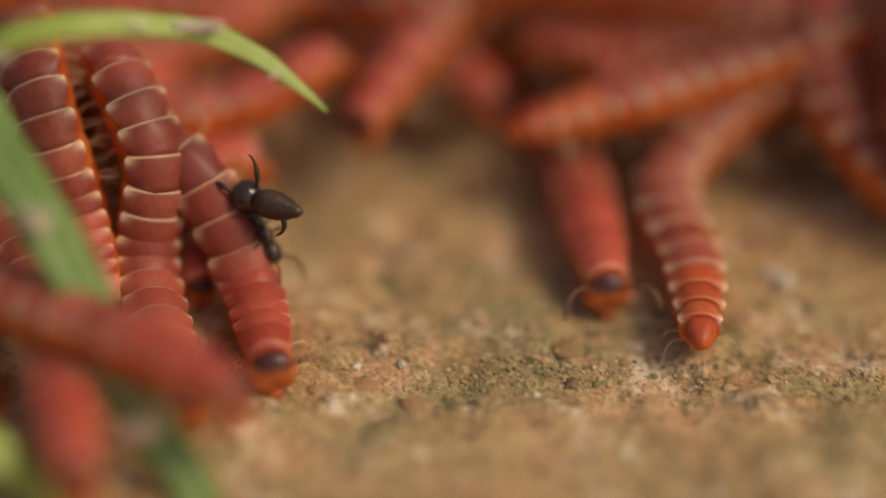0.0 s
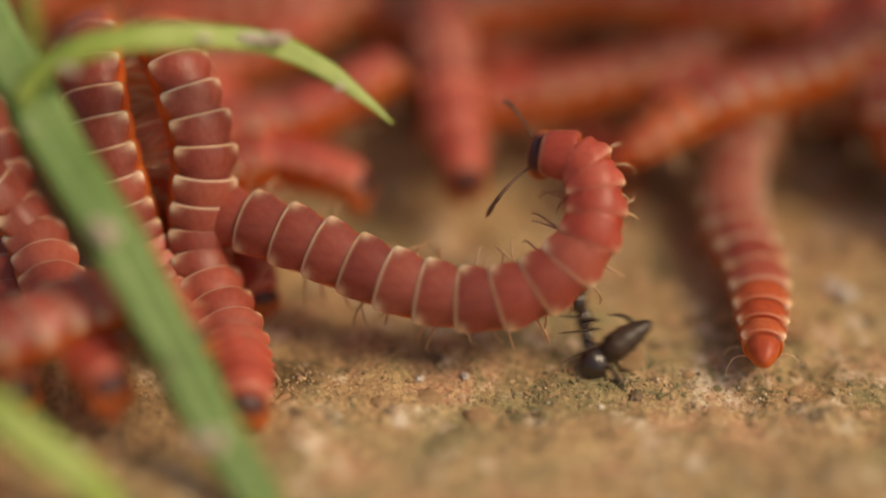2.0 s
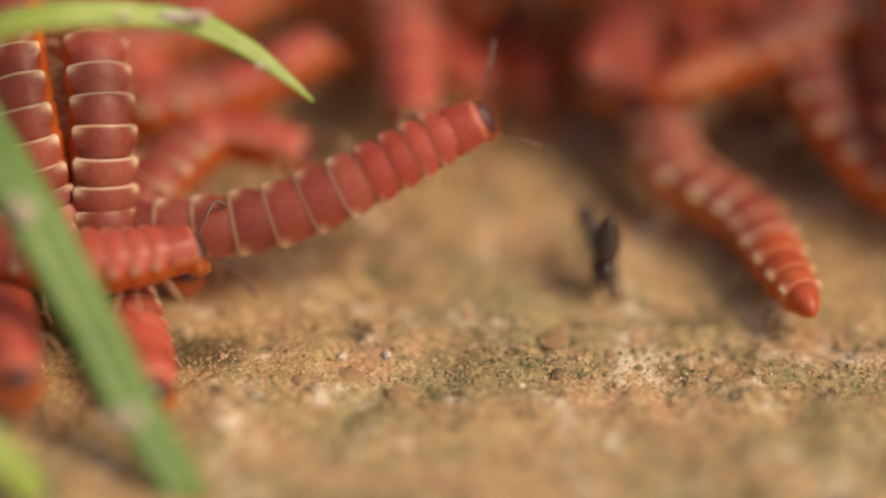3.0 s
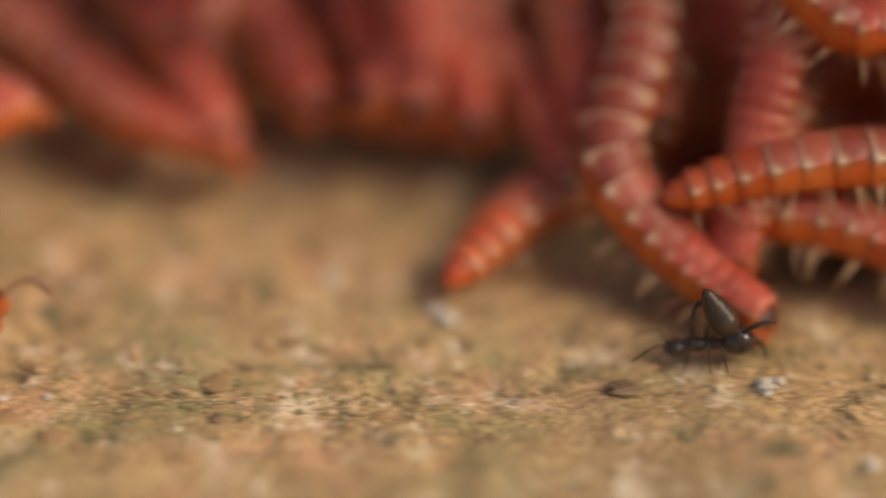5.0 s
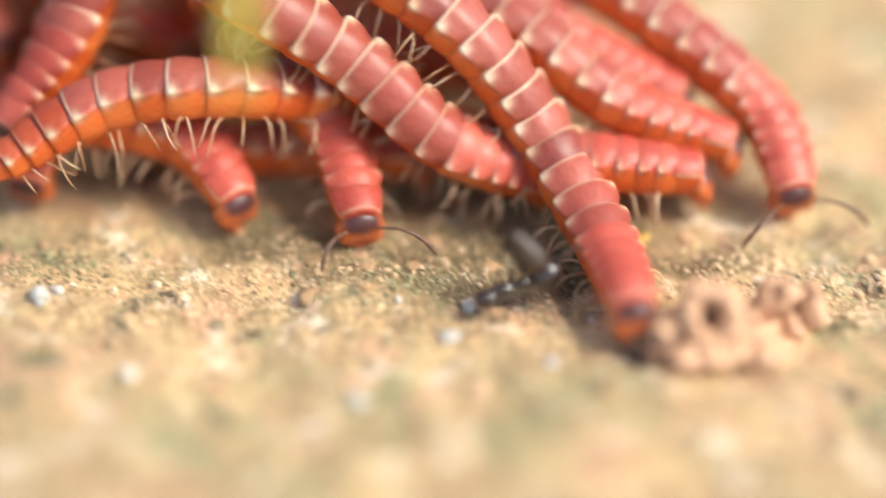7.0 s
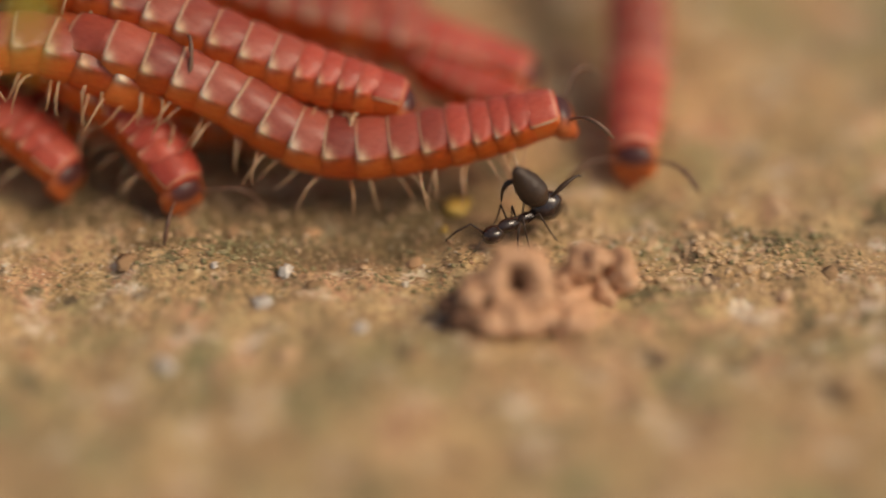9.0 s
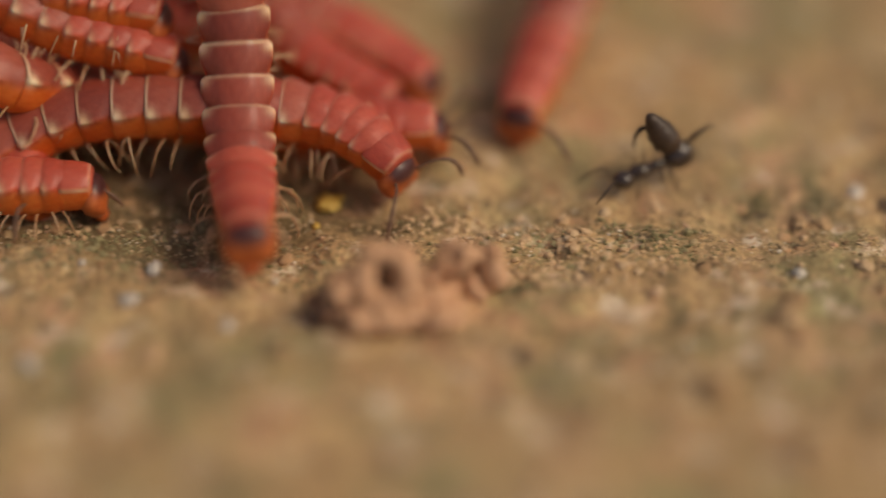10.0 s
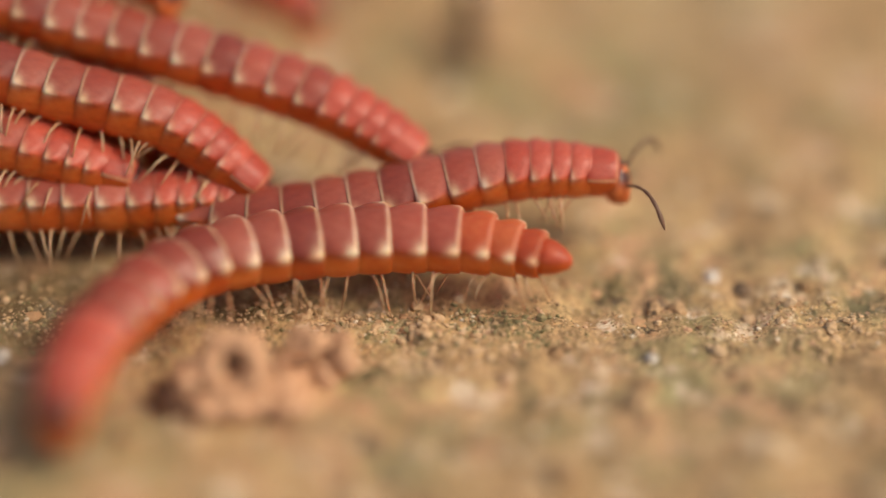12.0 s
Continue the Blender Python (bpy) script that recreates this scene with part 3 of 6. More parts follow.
at(m, 0, (-46.2, -26.7, 3), (-47.4, -21.5, 3), (-48.8, -16.4, 2.9), (-50.5, -11.5, 3.8), (-54.2, -9.4, 6.7), (-56.7, -5.2, 5.1))
at(m, 0.5, (-45.4, -25.1, 3), (-47.7, -20.3, 3), (-49.7, -15.4, 2.9), (-51.6, -10.9, 4.4), (-55.1, -8.6, 7.4), (-57.4, -4.4, 5.8))
at(m, 1, (-47.8, -23.5, 3), (-49.3, -18.4, 3), (-50.8, -13.3, 2.9), (-53.3, -10.1, 5.7), (-56.7, -6.9, 7.2), (-58.4, -2.6, 4.7))
at(m, 1.5, (-46.2, -24.6, 3), (-48.3, -19.7, 3), (-50.1, -14.8, 2.9), (-52.2, -10.6, 4.8), (-55.5, -8.1, 7.8), (-57.4, -3.7, 5.8))
at(m, 2, (-48.2, -20.4, 3), (-50.6, -15.8, 3), (-52.6, -11.1, 3.8), (-56, -9.5, 7), (-59.2, -5.8, 6), (-61.1, -1.6, 3.4))
at(m, 2.5, (-48.5, -21.5, 3), (-50.1, -16.4, 3), (-52.5, -11.8, 3.4), (-56.7, -9.7, 5.2), (-59, -5.5, 2.9), (-60.9, -1.3, 1.2))
m = millipede("orange-sided millipede crossing in front of the grass", feelers=False)
at(m, 0, (-40.1, -24.2, 5), (-44.4, -21, 5), (-49, -18.4, 5), (-53.7, -15.9, 5), (-57.3, -12.5, 3.6), (-59.4, -8.4, 1.2))
at(m, 0.5, (-44.6, -27.2, 5), (-49, -24.3, 5), (-53.3, -21.2, 5), (-57.2, -17.9, 4.1), (-59.3, -13.7, 1.6), (-61.3, -9.6, 1.2))
at(m, 1, (-52.2, -28.9, 5), (-56.8, -26.2, 5), (-60.7, -22.9, 4.2), (-62.9, -18.8, 1.7), (-64.9, -14.6, 1.2), (-66.9, -10.4, 1.2))
m = millipede("bright red-headed millipede climbing over its neighbours", up=(0, -0.3, 1))
at(m, 0, (-55.5, -21.3, 4.5), (-60.3, -19, 4.5), (-64.5, -16, 3.7), (-66.7, -11.9, 1.2), (-68.8, -7.8, 1.2), (-70.9, -3.6, 1.2))
at(m, 1.5, (-56.9, -19.5, 4.5), (-61.7, -17.1, 4.5), (-65.9, -14.1, 3.8), (-68.2, -10, 1.3), (-70.2, -5.9, 1.2), (-72.3, -1.8, 1.2))
at(m, 2, (-44.9, -19.4, 4.5), (-47.9, -16.3, 4.5), (-52.4, -19, 4.5), (-57.5, -19.9, 4.2), (-60.7, -16.6, 1.9), (-62.9, -12.5, 1.2))
at(m, 2.5, (-42.4, -13.9, 4.5), (-47, -16.2, 4.5), (-52, -15.6, 4.5), (-57.1, -15.6, 4), (-59.9, -11.9, 1.6), (-62.1, -7.9, 1.2))
at(m, 4.5, (-38.2, -15.4, 4.5), (-41.5, -11.3, 4.5), (-46.3, -10, 5.9), (-50.9, -7.9, 6.4), (-53.2, -3.9, 3.9), (-55.4, 0.3, 1.4))
at(m, 5, (-36.2, -15.3, 4.5), (-40.3, -12, 4.5), (-44.7, -9.1, 4.2), (-47.2, -5, 1.9), (-49.2, -0.9, 1.2), (-51.2, 3.3, 1.2))
at(m, 5.5, (-35.2, -13.7, 4.5), (-40, -11.5, 4.5), (-44, -8.4, 3.4), (-46.1, -4.3, 1.2), (-48.3, -0.2, 1.2), (-50.4, 4, 1.2))
m = millipede("red millipede with pale rings curling over the soil", up=(0.1, -0.75, 0.6), busy=True, stretch=1.14)
at(m, 0, (-39.4, -17.6, 1.4), (-39.9, -15.0, 1.2), (-40.5, -12.5, 1.5), (-41.5, -11.0, 3.4), (-42.8, -9.8, 5.3), (-44.9, -8.5, 6.5), (-46.9, -6.9, 6.8), (-48.1, -4.8, 5.7), (-49.0, -2.7, 4.4), (-49.9, -0.6, 3.1), (-50.7, 1.5, 1.7))
at(m, 0.5, (-39.2, -15.5, 1.4), (-40.1, -13.1, 2.0), (-41.2, -10.9, 3.0), (-42.7, -9.9, 4.9), (-44.5, -8.8, 6.5), (-46.4, -7.0, 6.9), (-48.0, -5.0, 6.4), (-48.9, -2.9, 5.1), (-49.7, -0.8, 3.7), (-50.6, 1.3, 2.4), (-51.5, 3.4, 1.2))
at(m, 1, (-37.0, -15.5, 1.4), (-38.4, -13.3, 1.8), (-40.1, -11.4, 2.5), (-42.0, -10.4, 4.1), (-44.0, -9.5, 5.5), (-46.2, -8.3, 6.4), (-48.2, -6.7, 6.5), (-49.5, -4.7, 5.4), (-50.4, -2.6, 4.1), (-51.4, -0.5, 2.8), (-52.3, 1.6, 1.5))
at(m, 1.2, (-33.2, -12.1, 1.4), (-35.8, -12.7, 1.2), (-38.4, -12.9, 1.3), (-40.7, -12.0, 2.2), (-42.8, -10.9, 3.4), (-44.8, -10.0, 4.9), (-46.8, -8.6, 5.9), (-48.4, -6.6, 5.4), (-49.7, -4.6, 4.4), (-50.6, -2.5, 3.1), (-51.5, -0.4, 1.7))
at(m, 1.5, (-34.3, -11.7, 4.4), (-32.3, -12.1, 4.6), (-32.9, -13.9, 3.0), (-35.2, -14.6, 1.9), (-37.8, -14.3, 1.6), (-40.2, -13.5, 2.1), (-42.4, -12.2, 3.1), (-44.0, -10.4, 4.0), (-45.1, -8.1, 4.6), (-46.3, -5.7, 5.1), (-47.4, -3.4, 5.6))
at(m, 2, (-31.4, -10.1, 7.6), (-29.2, -10.8, 7.4), (-28.9, -12.7, 5.7), (-30.4, -13.9, 4.0), (-32.9, -14.4, 3.1), (-35.5, -14.0, 3.1), (-37.9, -13.2, 3.5), (-40.3, -12.2, 4.1), (-42.7, -11.2, 4.5), (-45.1, -10.0, 4.5), (-47.4, -8.8, 4.4))
at(m, 2.5, (-26.7, -9.5, 6.0), (-29.3, -9.9, 5.5), (-31.8, -10.3, 4.9), (-34.3, -10.7, 4.2), (-36.9, -11.1, 3.6), (-39.5, -11.4, 3.3), (-42.1, -11.5, 3.1), (-44.8, -11.4, 3.2), (-47.3, -10.7, 3.2), (-49.0, -9.0, 2.2), (-50.4, -7.0, 1.2))
at(m, 4.3, (-43.5, -4.5, 13.5), (-43.4, -5.9, 11.3), (-43.5, -7.3, 9.0), (-44.3, -8.7, 6.9), (-45.7, -9.9, 5.0), (-48.0, -10.5, 4.0), (-50.5, -10.3, 3.2), (-52.2, -8.7, 2.0), (-53.5, -6.6, 1.2), (-54.8, -4.3, 1.2), (-56.0, -1.9, 1.2))
at(m, 5, (-42.5, -5.2, 12.3), (-42.4, -6.6, 10.1), (-42.6, -8.0, 7.9), (-43.8, -9.4, 5.9), (-45.4, -10.3, 4.1), (-47.0, -9.5, 2.2), (-48.4, -7.6, 1.2), (-49.2, -5.1, 1.2), (-50.0, -2.6, 1.2), (-50.9, -0.1, 1.2), (-51.7, 2.4, 1.2))
m = millipede("millipede with a tapered orange tail lying on the soil", feelers=False)
at(m, 0, (-12.6, 5.2, 1.8), (-15.2, 1.1, 3.9), (-19.6, -1.7, 3.5), (-22.5, -5.6, 2), (-21.7, -10.8, 1.3), (-21.7, -16.1, 1.3))
at(m, 0.5, (-13.7, 5.8, 2.1), (-16.2, 1.7, 4.1), (-20.4, -1.5, 3.5), (-22.3, -5.9, 1.9), (-21.6, -11, 1.3), (-21.8, -16.3, 1.3))
at(m, 1, (-14.9, 6.7, 2.3), (-17.2, 2.4, 4.3), (-21, -1.1, 3.6), (-22.2, -5.8, 1.9), (-21.5, -10.9, 1.3), (-21.7, -16.2, 1.3))
at(m, 1.5, (-14.9, 6.6, 1.2), (-16.8, 2.4, 3.6), (-20.4, -1.4, 3.5), (-22.2, -5.7, 2), (-21.6, -10.8, 1.3), (-21.8, -16.1, 1.3))
at(m, 2, (-15.1, 6.6, 2), (-17.3, 2.4, 4.2), (-21.1, -1.2, 3.6), (-22.3, -5.8, 1.9), (-21.6, -11, 1.3), (-21.8, -16.3, 1.3))
at(m, 2.5, (-24, 9, 1.2), (-24.2, 4.5, 3.1), (-24.5, -0.6, 3.9), (-23.9, -5.3, 2.3), (-19.7, -8.3, 1.4), (-17.2, -12.9, 1.3))
at(m, 4.5, (-3.8, 13.6, 1.3), (-5.8, 8.9, 1.3), (-7.7, 4.2, 1.3), (-9.7, -0.5, 1.3), (-12.6, -4.8, 2.3), (-15.9, -8.9, 1.7))
at(m, 5, (-5.9, 13.9, 1.3), (-7.6, 9.1, 1.3), (-9.3, 4.3, 1.3), (-11.0, -0.5, 1.3), (-14.2, -4.5, 2.2), (-17.3, -8.7, 1.5))
at(m, 5.5, (-9.1, 15.8, 1.3), (-10.1, 10.8, 1.3), (-11.0, 5.8, 1.3), (-11.9, 0.8, 1.3), (-14.0, -4.0, 1.8), (-16.6, -8.6, 1.6))
at(m, 6, (-18.6, 13, 1.4), (-17.2, 8.6, 4.1), (-14.9, 4.1, 5.1), (-12.1, -0.1, 3.7), (-13.7, -4.3, 2.1), (-16.9, -8.3, 1.3))
at(m, 6.5, (-15.5, 14.8, 1.2), (-14.8, 10.4, 2.7), (-13.9, 5.7, 4.8), (-12.5, 0.7, 3.6), (-14.4, -3.8, 2), (-17.2, -8.2, 1.3))
m = millipede("red millipede with a dark brow raising its head")
at(m, 0, (-25.4, -12.1, 1.4), (-26.1, -6.8, 1.4), (-26.8, -1.6, 1.4), (-27.7, 3.6, 1.4), (-28.5, 8.7, 1.2), (-29, 13.2, 1.2))
at(m, 0.5, (-23.7, -6, 1.4), (-28.2, -3.7, 1.4), (-29.7, 1.4, 1.4), (-30.6, 6.6, 1.2), (-31.2, 11.3, 1.2), (-31.7, 15.8, 1.2))
at(m, 1, (-28.1, -0.6, 1.4), (-30.1, 4.3, 1.4), (-31.5, 9.4, 1.8), (-32.5, 14.1, 1.2), (-33.2, 18.6, 1.2), (-33.9, 23, 1.2))
at(m, 2.5, (-26.8, -3.8, 1.4), (-28.7, 1.2, 1.4), (-29.9, 6.3, 1.6), (-30.8, 11.2, 1.2), (-31.3, 15.7, 1.2), (-31.9, 20.1, 1.2))
at(m, 4.3, (-29, 21.8, 3.4), (-29.9, 27, 3.9), (-30.8, 32.2, 4.2), (-31.3, 37.1, 2.3), (-31.7, 41.6, 1.2), (-32.2, 46, 1.2))
m = millipede("orange-sided millipede with pale keels arching over the heap", feelers=False)
at(m, 0, (-7.8, 7.2, 5.2), (-10.4, 3.1, 7.2), (-14.9, 0.4, 6.5), (-19.8, -1.4, 5.6), (-24.8, -3, 4.8), (-29.8, -4.4, 4.1))
at(m, 0.5, (-7.6, 2.4, 1.2), (-9.7, -1.7, 1.8), (-13.4, -3.7, 4.3), (-18.2, -1.8, 5.4), (-23.5, -1.5, 5.5), (-28.2, -3.5, 4.5))
at(m, 1, (-7.7, 1.5, 1.2), (-9.7, -2.6, 2.4), (-14, -3.3, 4.6), (-19, -2, 5.3), (-24, -3.5, 4.5), (-28.6, -5.8, 3.3))
at(m, 1.5, (-9.3, -4.5, 1.2), (-11, -8.7, 1.2), (-14.9, -7.9, 3.1), (-18.6, -4.3, 4), (-23.4, -2.5, 5), (-28, -4.3, 4.1))
at(m, 2, (-6.8, 8.3, 5.5), (-9.3, 4.3, 7.6), (-13.8, 1.6, 7.1), (-18.4, -0.7, 5.9), (-23.4, -2.5, 5.1), (-27.7, -5.1, 3.7))
at(m, 2.5, (-4.7, 7.6, 4.2), (-6.9, 3.5, 6.6), (-11.1, 0.5, 6.6), (-15.6, -2.1, 5.4), (-20.3, -4, 4.4), (-25, -6.1, 3.3))
at(m, 4.3, (5.3, 26.8, 6.6), (3.2, 22.7, 9.2), (1.1, 18.6, 11.8), (-2.8, 15.4, 12.6), (-7.6, 13.3, 11.8), (-12.6, 11.6, 11.2))
m = millipede("reddish millipede stretched over the back of the heap", feelers=False)
at(m, 0, (-29, 1.7, 5.6), (-23.9, 0.6, 5.2), (-18.9, 2.4, 5.9), (-14.4, 5, 6.3), (-11.8, 9, 4.2), (-9.7, 13.1, 1.6))
at(m, 0.5, (-31.4, 5, 6.8), (-26.5, 3.1, 6.1), (-21.5, 1.3, 5.4), (-16.9, -1, 4.5), (-12, -2.4, 3.4), (-8.8, 0.7, 1.2))
at(m, 1, (-35.4, 3.4, 6.2), (-30.1, 2.9, 6), (-24.9, 2.6, 5.9), (-19.8, 1.3, 5.4), (-14.9, -0.7, 4.6), (-10.6, 0.3, 2.6))
at(m, 1.5, (-36.9, 3.3, 6.2), (-31.6, 2.7, 5.9), (-26.4, 1.8, 5.6), (-21.5, 0.1, 4.9), (-16.8, -2.1, 3.8), (-13.3, 0.4, 1.3))
at(m, 2, (-36.2, -1.8, 4.2), (-31, -0.9, 4.6), (-26, 0.5, 5.1), (-21.4, 3, 6.1), (-17.1, 5.9, 6.6), (-14.6, 10, 4.5))
at(m, 2.5, (-36.8, 1.1, 5.5), (-31.7, 2.5, 6), (-27, 4.7, 6.8), (-23.7, 8.4, 5.4), (-21.7, 12.6, 2.8), (-19.6, 16.7, 1.2))
at(m, 4.3, (-28.8, 15.8, 10.3), (-23.7, 17.1, 10.7), (-18.5, 18.3, 11), (-14.3, 21, 10), (-12, 25, 7.5), (-9.8, 29.1, 4.9))
m = millipede("pink millipede arched over with an orange belly", feelers=False)
at(m, 0, (-40.2, -5.6, 3.9), (-44.8, -6.3, 3.6), (-49.7, -4.6, 3.5), (-52.4, -0.7, 1.2), (-54.7, 3.4, 1.2), (-56.9, 7.5, 1.2))
at(m, 0.5, (-39.4, -5.6, 3.8), (-44.1, -4.8, 4.3), (-48.8, -2.9, 3.7), (-51.2, 1.1, 1.2), (-53.4, 5.2, 1.2), (-55.7, 9.2, 1.2))
at(m, 1, (-40, -6.1, 3.5), (-43.8, -5, 4.2), (-48.8, -3.8, 3.6), (-51.4, 0.1, 1.2), (-53.7, 4.1, 1.2), (-55.9, 8.2, 1.2))
at(m, 1.5, (-39, -6, 3.7), (-43.1, -5.1, 4.2), (-48.2, -4.8, 3.5), (-51.1, -1.1, 1.2), (-53.3, 2.9, 1.2), (-55.6, 7, 1.2))
at(m, 2, (-38.4, -6.5, 3.4), (-42.5, -5.5, 4), (-47.5, -6.3, 3.2), (-50.8, -3.1, 1.2), (-53, 1, 1.2), (-55.3, 5.1, 1.2))
at(m, 2.5, (-38, -7.1, 3.3), (-42.3, -5.9, 3.9), (-44.9, -10.3, 3), (-46.7, -14.4, 1.7), (-47.7, -10.3, 1.2), (-48.3, -5.9, 1.2))
at(m, 4.5, (-35.5, -1.6, 6), (-40.3, -3.6, 4.9), (-45.4, -4.8, 4.3), (-50.2, -4, 3), (-52.7, -0.1, 1.2), (-54.9, 4, 1.2))
at(m, 5, (-35.9, -1.6, 6), (-40.6, -3.7, 4.9), (-44.9, -2.5, 2.8), (-47, 1.6, 1.2), (-49.1, 5.7, 1.2), (-51.2, 9.8, 1.2))
m = millipede("red-headed millipede reaching down from the heap", feelers=False)
at(m, 0, (-36.3, -4, 4.1), (-33.6, 0.1, 6), (-30.8, 4.2, 7.8), (-28.8, 9, 7.9), (-27.7, 13.4, 5.2), (-26.6, 17.8, 2.5))
at(m, 0.5, (-32.1, -4.5, 3.7), (-33.7, 0, 5.9), (-33.9, 4.8, 8), (-33.5, 9.9, 9), (-33.2, 14.6, 6.5), (-33, 19.1, 3.7))
at(m, 1, (-35.9, -5.4, 3.2), (-33.2, -1.5, 5.1), (-33.6, 3.3, 7.3), (-34.3, 8.3, 6.9), (-34.8, 12.8, 4.1), (-35.3, 17.3, 1.3))
at(m, 1.5, (-31, -3.6, 4.2), (-34.2, 0.3, 6), (-36, 4.8, 8), (-37.4, 9.8, 8), (-38.2, 14.2, 5.2), (-38.9, 18.7, 2.5))
at(m, 2, (-34, -6, 3.1), (-34.9, -1.3, 5.3), (-35.4, 3.6, 7.4), (-35.7, 8.5, 6.1), (-35.9, 13, 3.3), (-36.1, 17.5, 1.2))
at(m, 2.5, (-32.9, -7.9, 3), (-33.6, -3, 4.6), (-34.5, 1.8, 6.6), (-35.1, 6.7, 4.9), (-35.6, 11.2, 2.1), (-36, 15.7, 1.2))
at(m, 4.3, (-33.9, 8.9, 9.6), (-33.2, 13.8, 11.5), (-32.6, 18.9, 11.4), (-32.2, 23.5, 8.7), (-31.9, 27.9, 5.9), (-31.5, 32.4, 3.1))
m = millipede("pink millipede bending down to the soil", feelers=False)
at(m, 2.5, (-9.8, -8.7, 3.7), (-10.9, -4.8, 7.1), (-11.1, -0.3, 9.7), (-11.3, 4.5, 7.6), (-11.4, 9, 4.8), (-11.5, 13.5, 2))
at(m, 4.3, (-4, -10.7, 1.4), (-8.5, -8.6, 2.9), (-11, -5.3, 5.9), (-10.1, -1.3, 9.2), (-9.8, 2.9, 12.5), (-9.7, 7.8, 13.4))
at(m, 4.5, (-3.3, -10.9, 1.4), (-7.8, -8.6, 3), (-10, -5.3, 5.9), (-8.9, -1.3, 9.2), (-8.7, 2.9, 12.5), (-8.6, 7.8, 13.6))
at(m, 5, (-3.8, -11.5, 1.4), (-7.7, -8.5, 2.8), (-10.5, -5.6, 5.5), (-9.2, -1.6, 8.7), (-8.7, 2.7, 11.7), (-8.5, 7.6, 10.4))
at(m, 5.5, (-8.3, -5, 3.8), (-12.4, -2.1, 5.5), (-11, 1.4, 7.3), (-8.3, 5.4, 9.3), (-6.5, 10.2, 8.7), (-5.5, 14.6, 6))
at(m, 6, (-6.5, -2.8, 4), (-10.3, 0.6, 5.7), (-11.8, 5.1, 7.7), (-12.6, 10.1, 6.9), (-13.1, 14.6, 4.1), (-13.6, 19.1, 1.3))
at(m, 6.5, (-6.7, -1.7, 4.1), (-10.6, 1.5, 5.6), (-13.8, 5.4, 7), (-15.8, 9.9, 5.1), (-17.3, 14.2, 2.4), (-18.7, 18.5, 1.2))
m = millipede("pink millipede hanging head down behind another", feelers=False)
at(m, 4.5, (-3.2, -5.1, 7.7), (-2.7, -1.4, 11.5), (-2.3, 3, 14), (-2, 7.7, 11.6), (-1.8, 12.1, 8.8), (-1.6, 16.6, 6))
at(m, 5, (-4.8, -6.5, 5.8), (-3.4, -3, 9.6), (-2.8, 0.6, 13.3), (-2.5, 5.5, 13.6), (-2.3, 10, 10.8), (-2.1, 14.5, 8))
at(m, 5.5, (-6.2, -6.5, 6), (-3.5, -3.5, 9.3), (-3, 0.3, 13), (-2.8, 5.2, 12.6), (-2.6, 9.7, 9.8), (-2.4, 14.2, 6.9))
at(m, 6, (-6.2, -7.9, 4.2), (-3.2, -5, 7.4), (-1.6, -1.4, 11), (-0.5, 3.4, 10.2), (0.1, 7.9, 7.5), (0.8, 12.4, 4.7))
at(m, 6.5, (-5.9, -7.2, 3.9), (-3.2, -4.1, 7.3), (-2.4, -0.6, 11.1), (-2.1, 4.3, 12), (-1.9, 8.8, 9.2), (-1.7, 13.2, 6.4))
at(m, 7, (-6.5, -7.2, 3.2), (-3.5, -4.4, 6.4), (-2.3, -0.6, 9.7), (-1.5, 4.2, 8.3), (-1, 8.7, 5.5), (-0.4, 13.2, 2.7))
m = millipede("orange-sided millipede with cream keels and a tapered tail", busy=True, feelers=False)
at(m, 4.5, (8.5, 6, 1.2), (6.2, 2, 1.2), (4, -2.1, 3.5), (1.7, -6.1, 6), (-2.6, -8.6, 7.1), (-7.7, -9.2, 6.3))
at(m, 5, (10.4, 5, 1.2), (8.1, 0.9, 2.2), (5.9, -3.1, 4.7), (2.4, -6.4, 6.6), (-2.8, -7, 6.4), (-8, -7.9, 5.3))
at(m, 5.5, (12, 1.5, 1.2), (9.7, -2.6, 3.5), (7.3, -6.6, 6.1), (2.7, -8.3, 7.3), (-2.6, -8.4, 7.3), (-7.8, -8.9, 6.6))
at(m, 6, (12.4, 1.5, 1.2), (10.1, -2.6, 2.6), (7.8, -6.6, 5.1), (3.3, -8.4, 6.7), (-1.9, -8.7, 6.3), (-6.5, -9.8, 4.2))
at(m, 6.5, (11.9, 2.5, 1.2), (9.7, -1.5, 2.2), (7.4, -5.6, 4.7), (3, -7.7, 6.3), (-2.1, -8, 5.7), (-6.4, -9.8, 3.2))
at(m, 7, (12.2, 2.6, 1.2), (9.9, -1.4, 1.6), (7.6, -5.5, 4.1), (3.2, -7.4, 5.8), (-1.9, -7.7, 5.2), (-6.3, -9.5, 3.2))
at(m, 9, (12.4, -0.4, 1.2), (10.3, -4.5, 2), (7.5, -8.1, 4.6), (2.8, -7.9, 6.7), (-2.3, -8.3, 5.9), (-6.8, -9.5, 3.5))
m = millipede("red millipede with a dark-browed orange head facing out of the heap", feelers=False)
at(m, 5, (-5.5, -9.2, 2.4), (-4.2, -5.5, 5.8), (-2.1, -1, 6.7), (-0.9, 3.4, 4), (0.2, 7.8, 1.2), (1.3, 12.2, 1.2))
at(m, 5.5, (-5.6, -9.8, 1.9), (-5, -6, 5.5), (-2.8, -2.1, 8.2), (-1.3, 2.6, 6.5), (-0.3, 7, 3.7), (0.8, 11.4, 1.2))
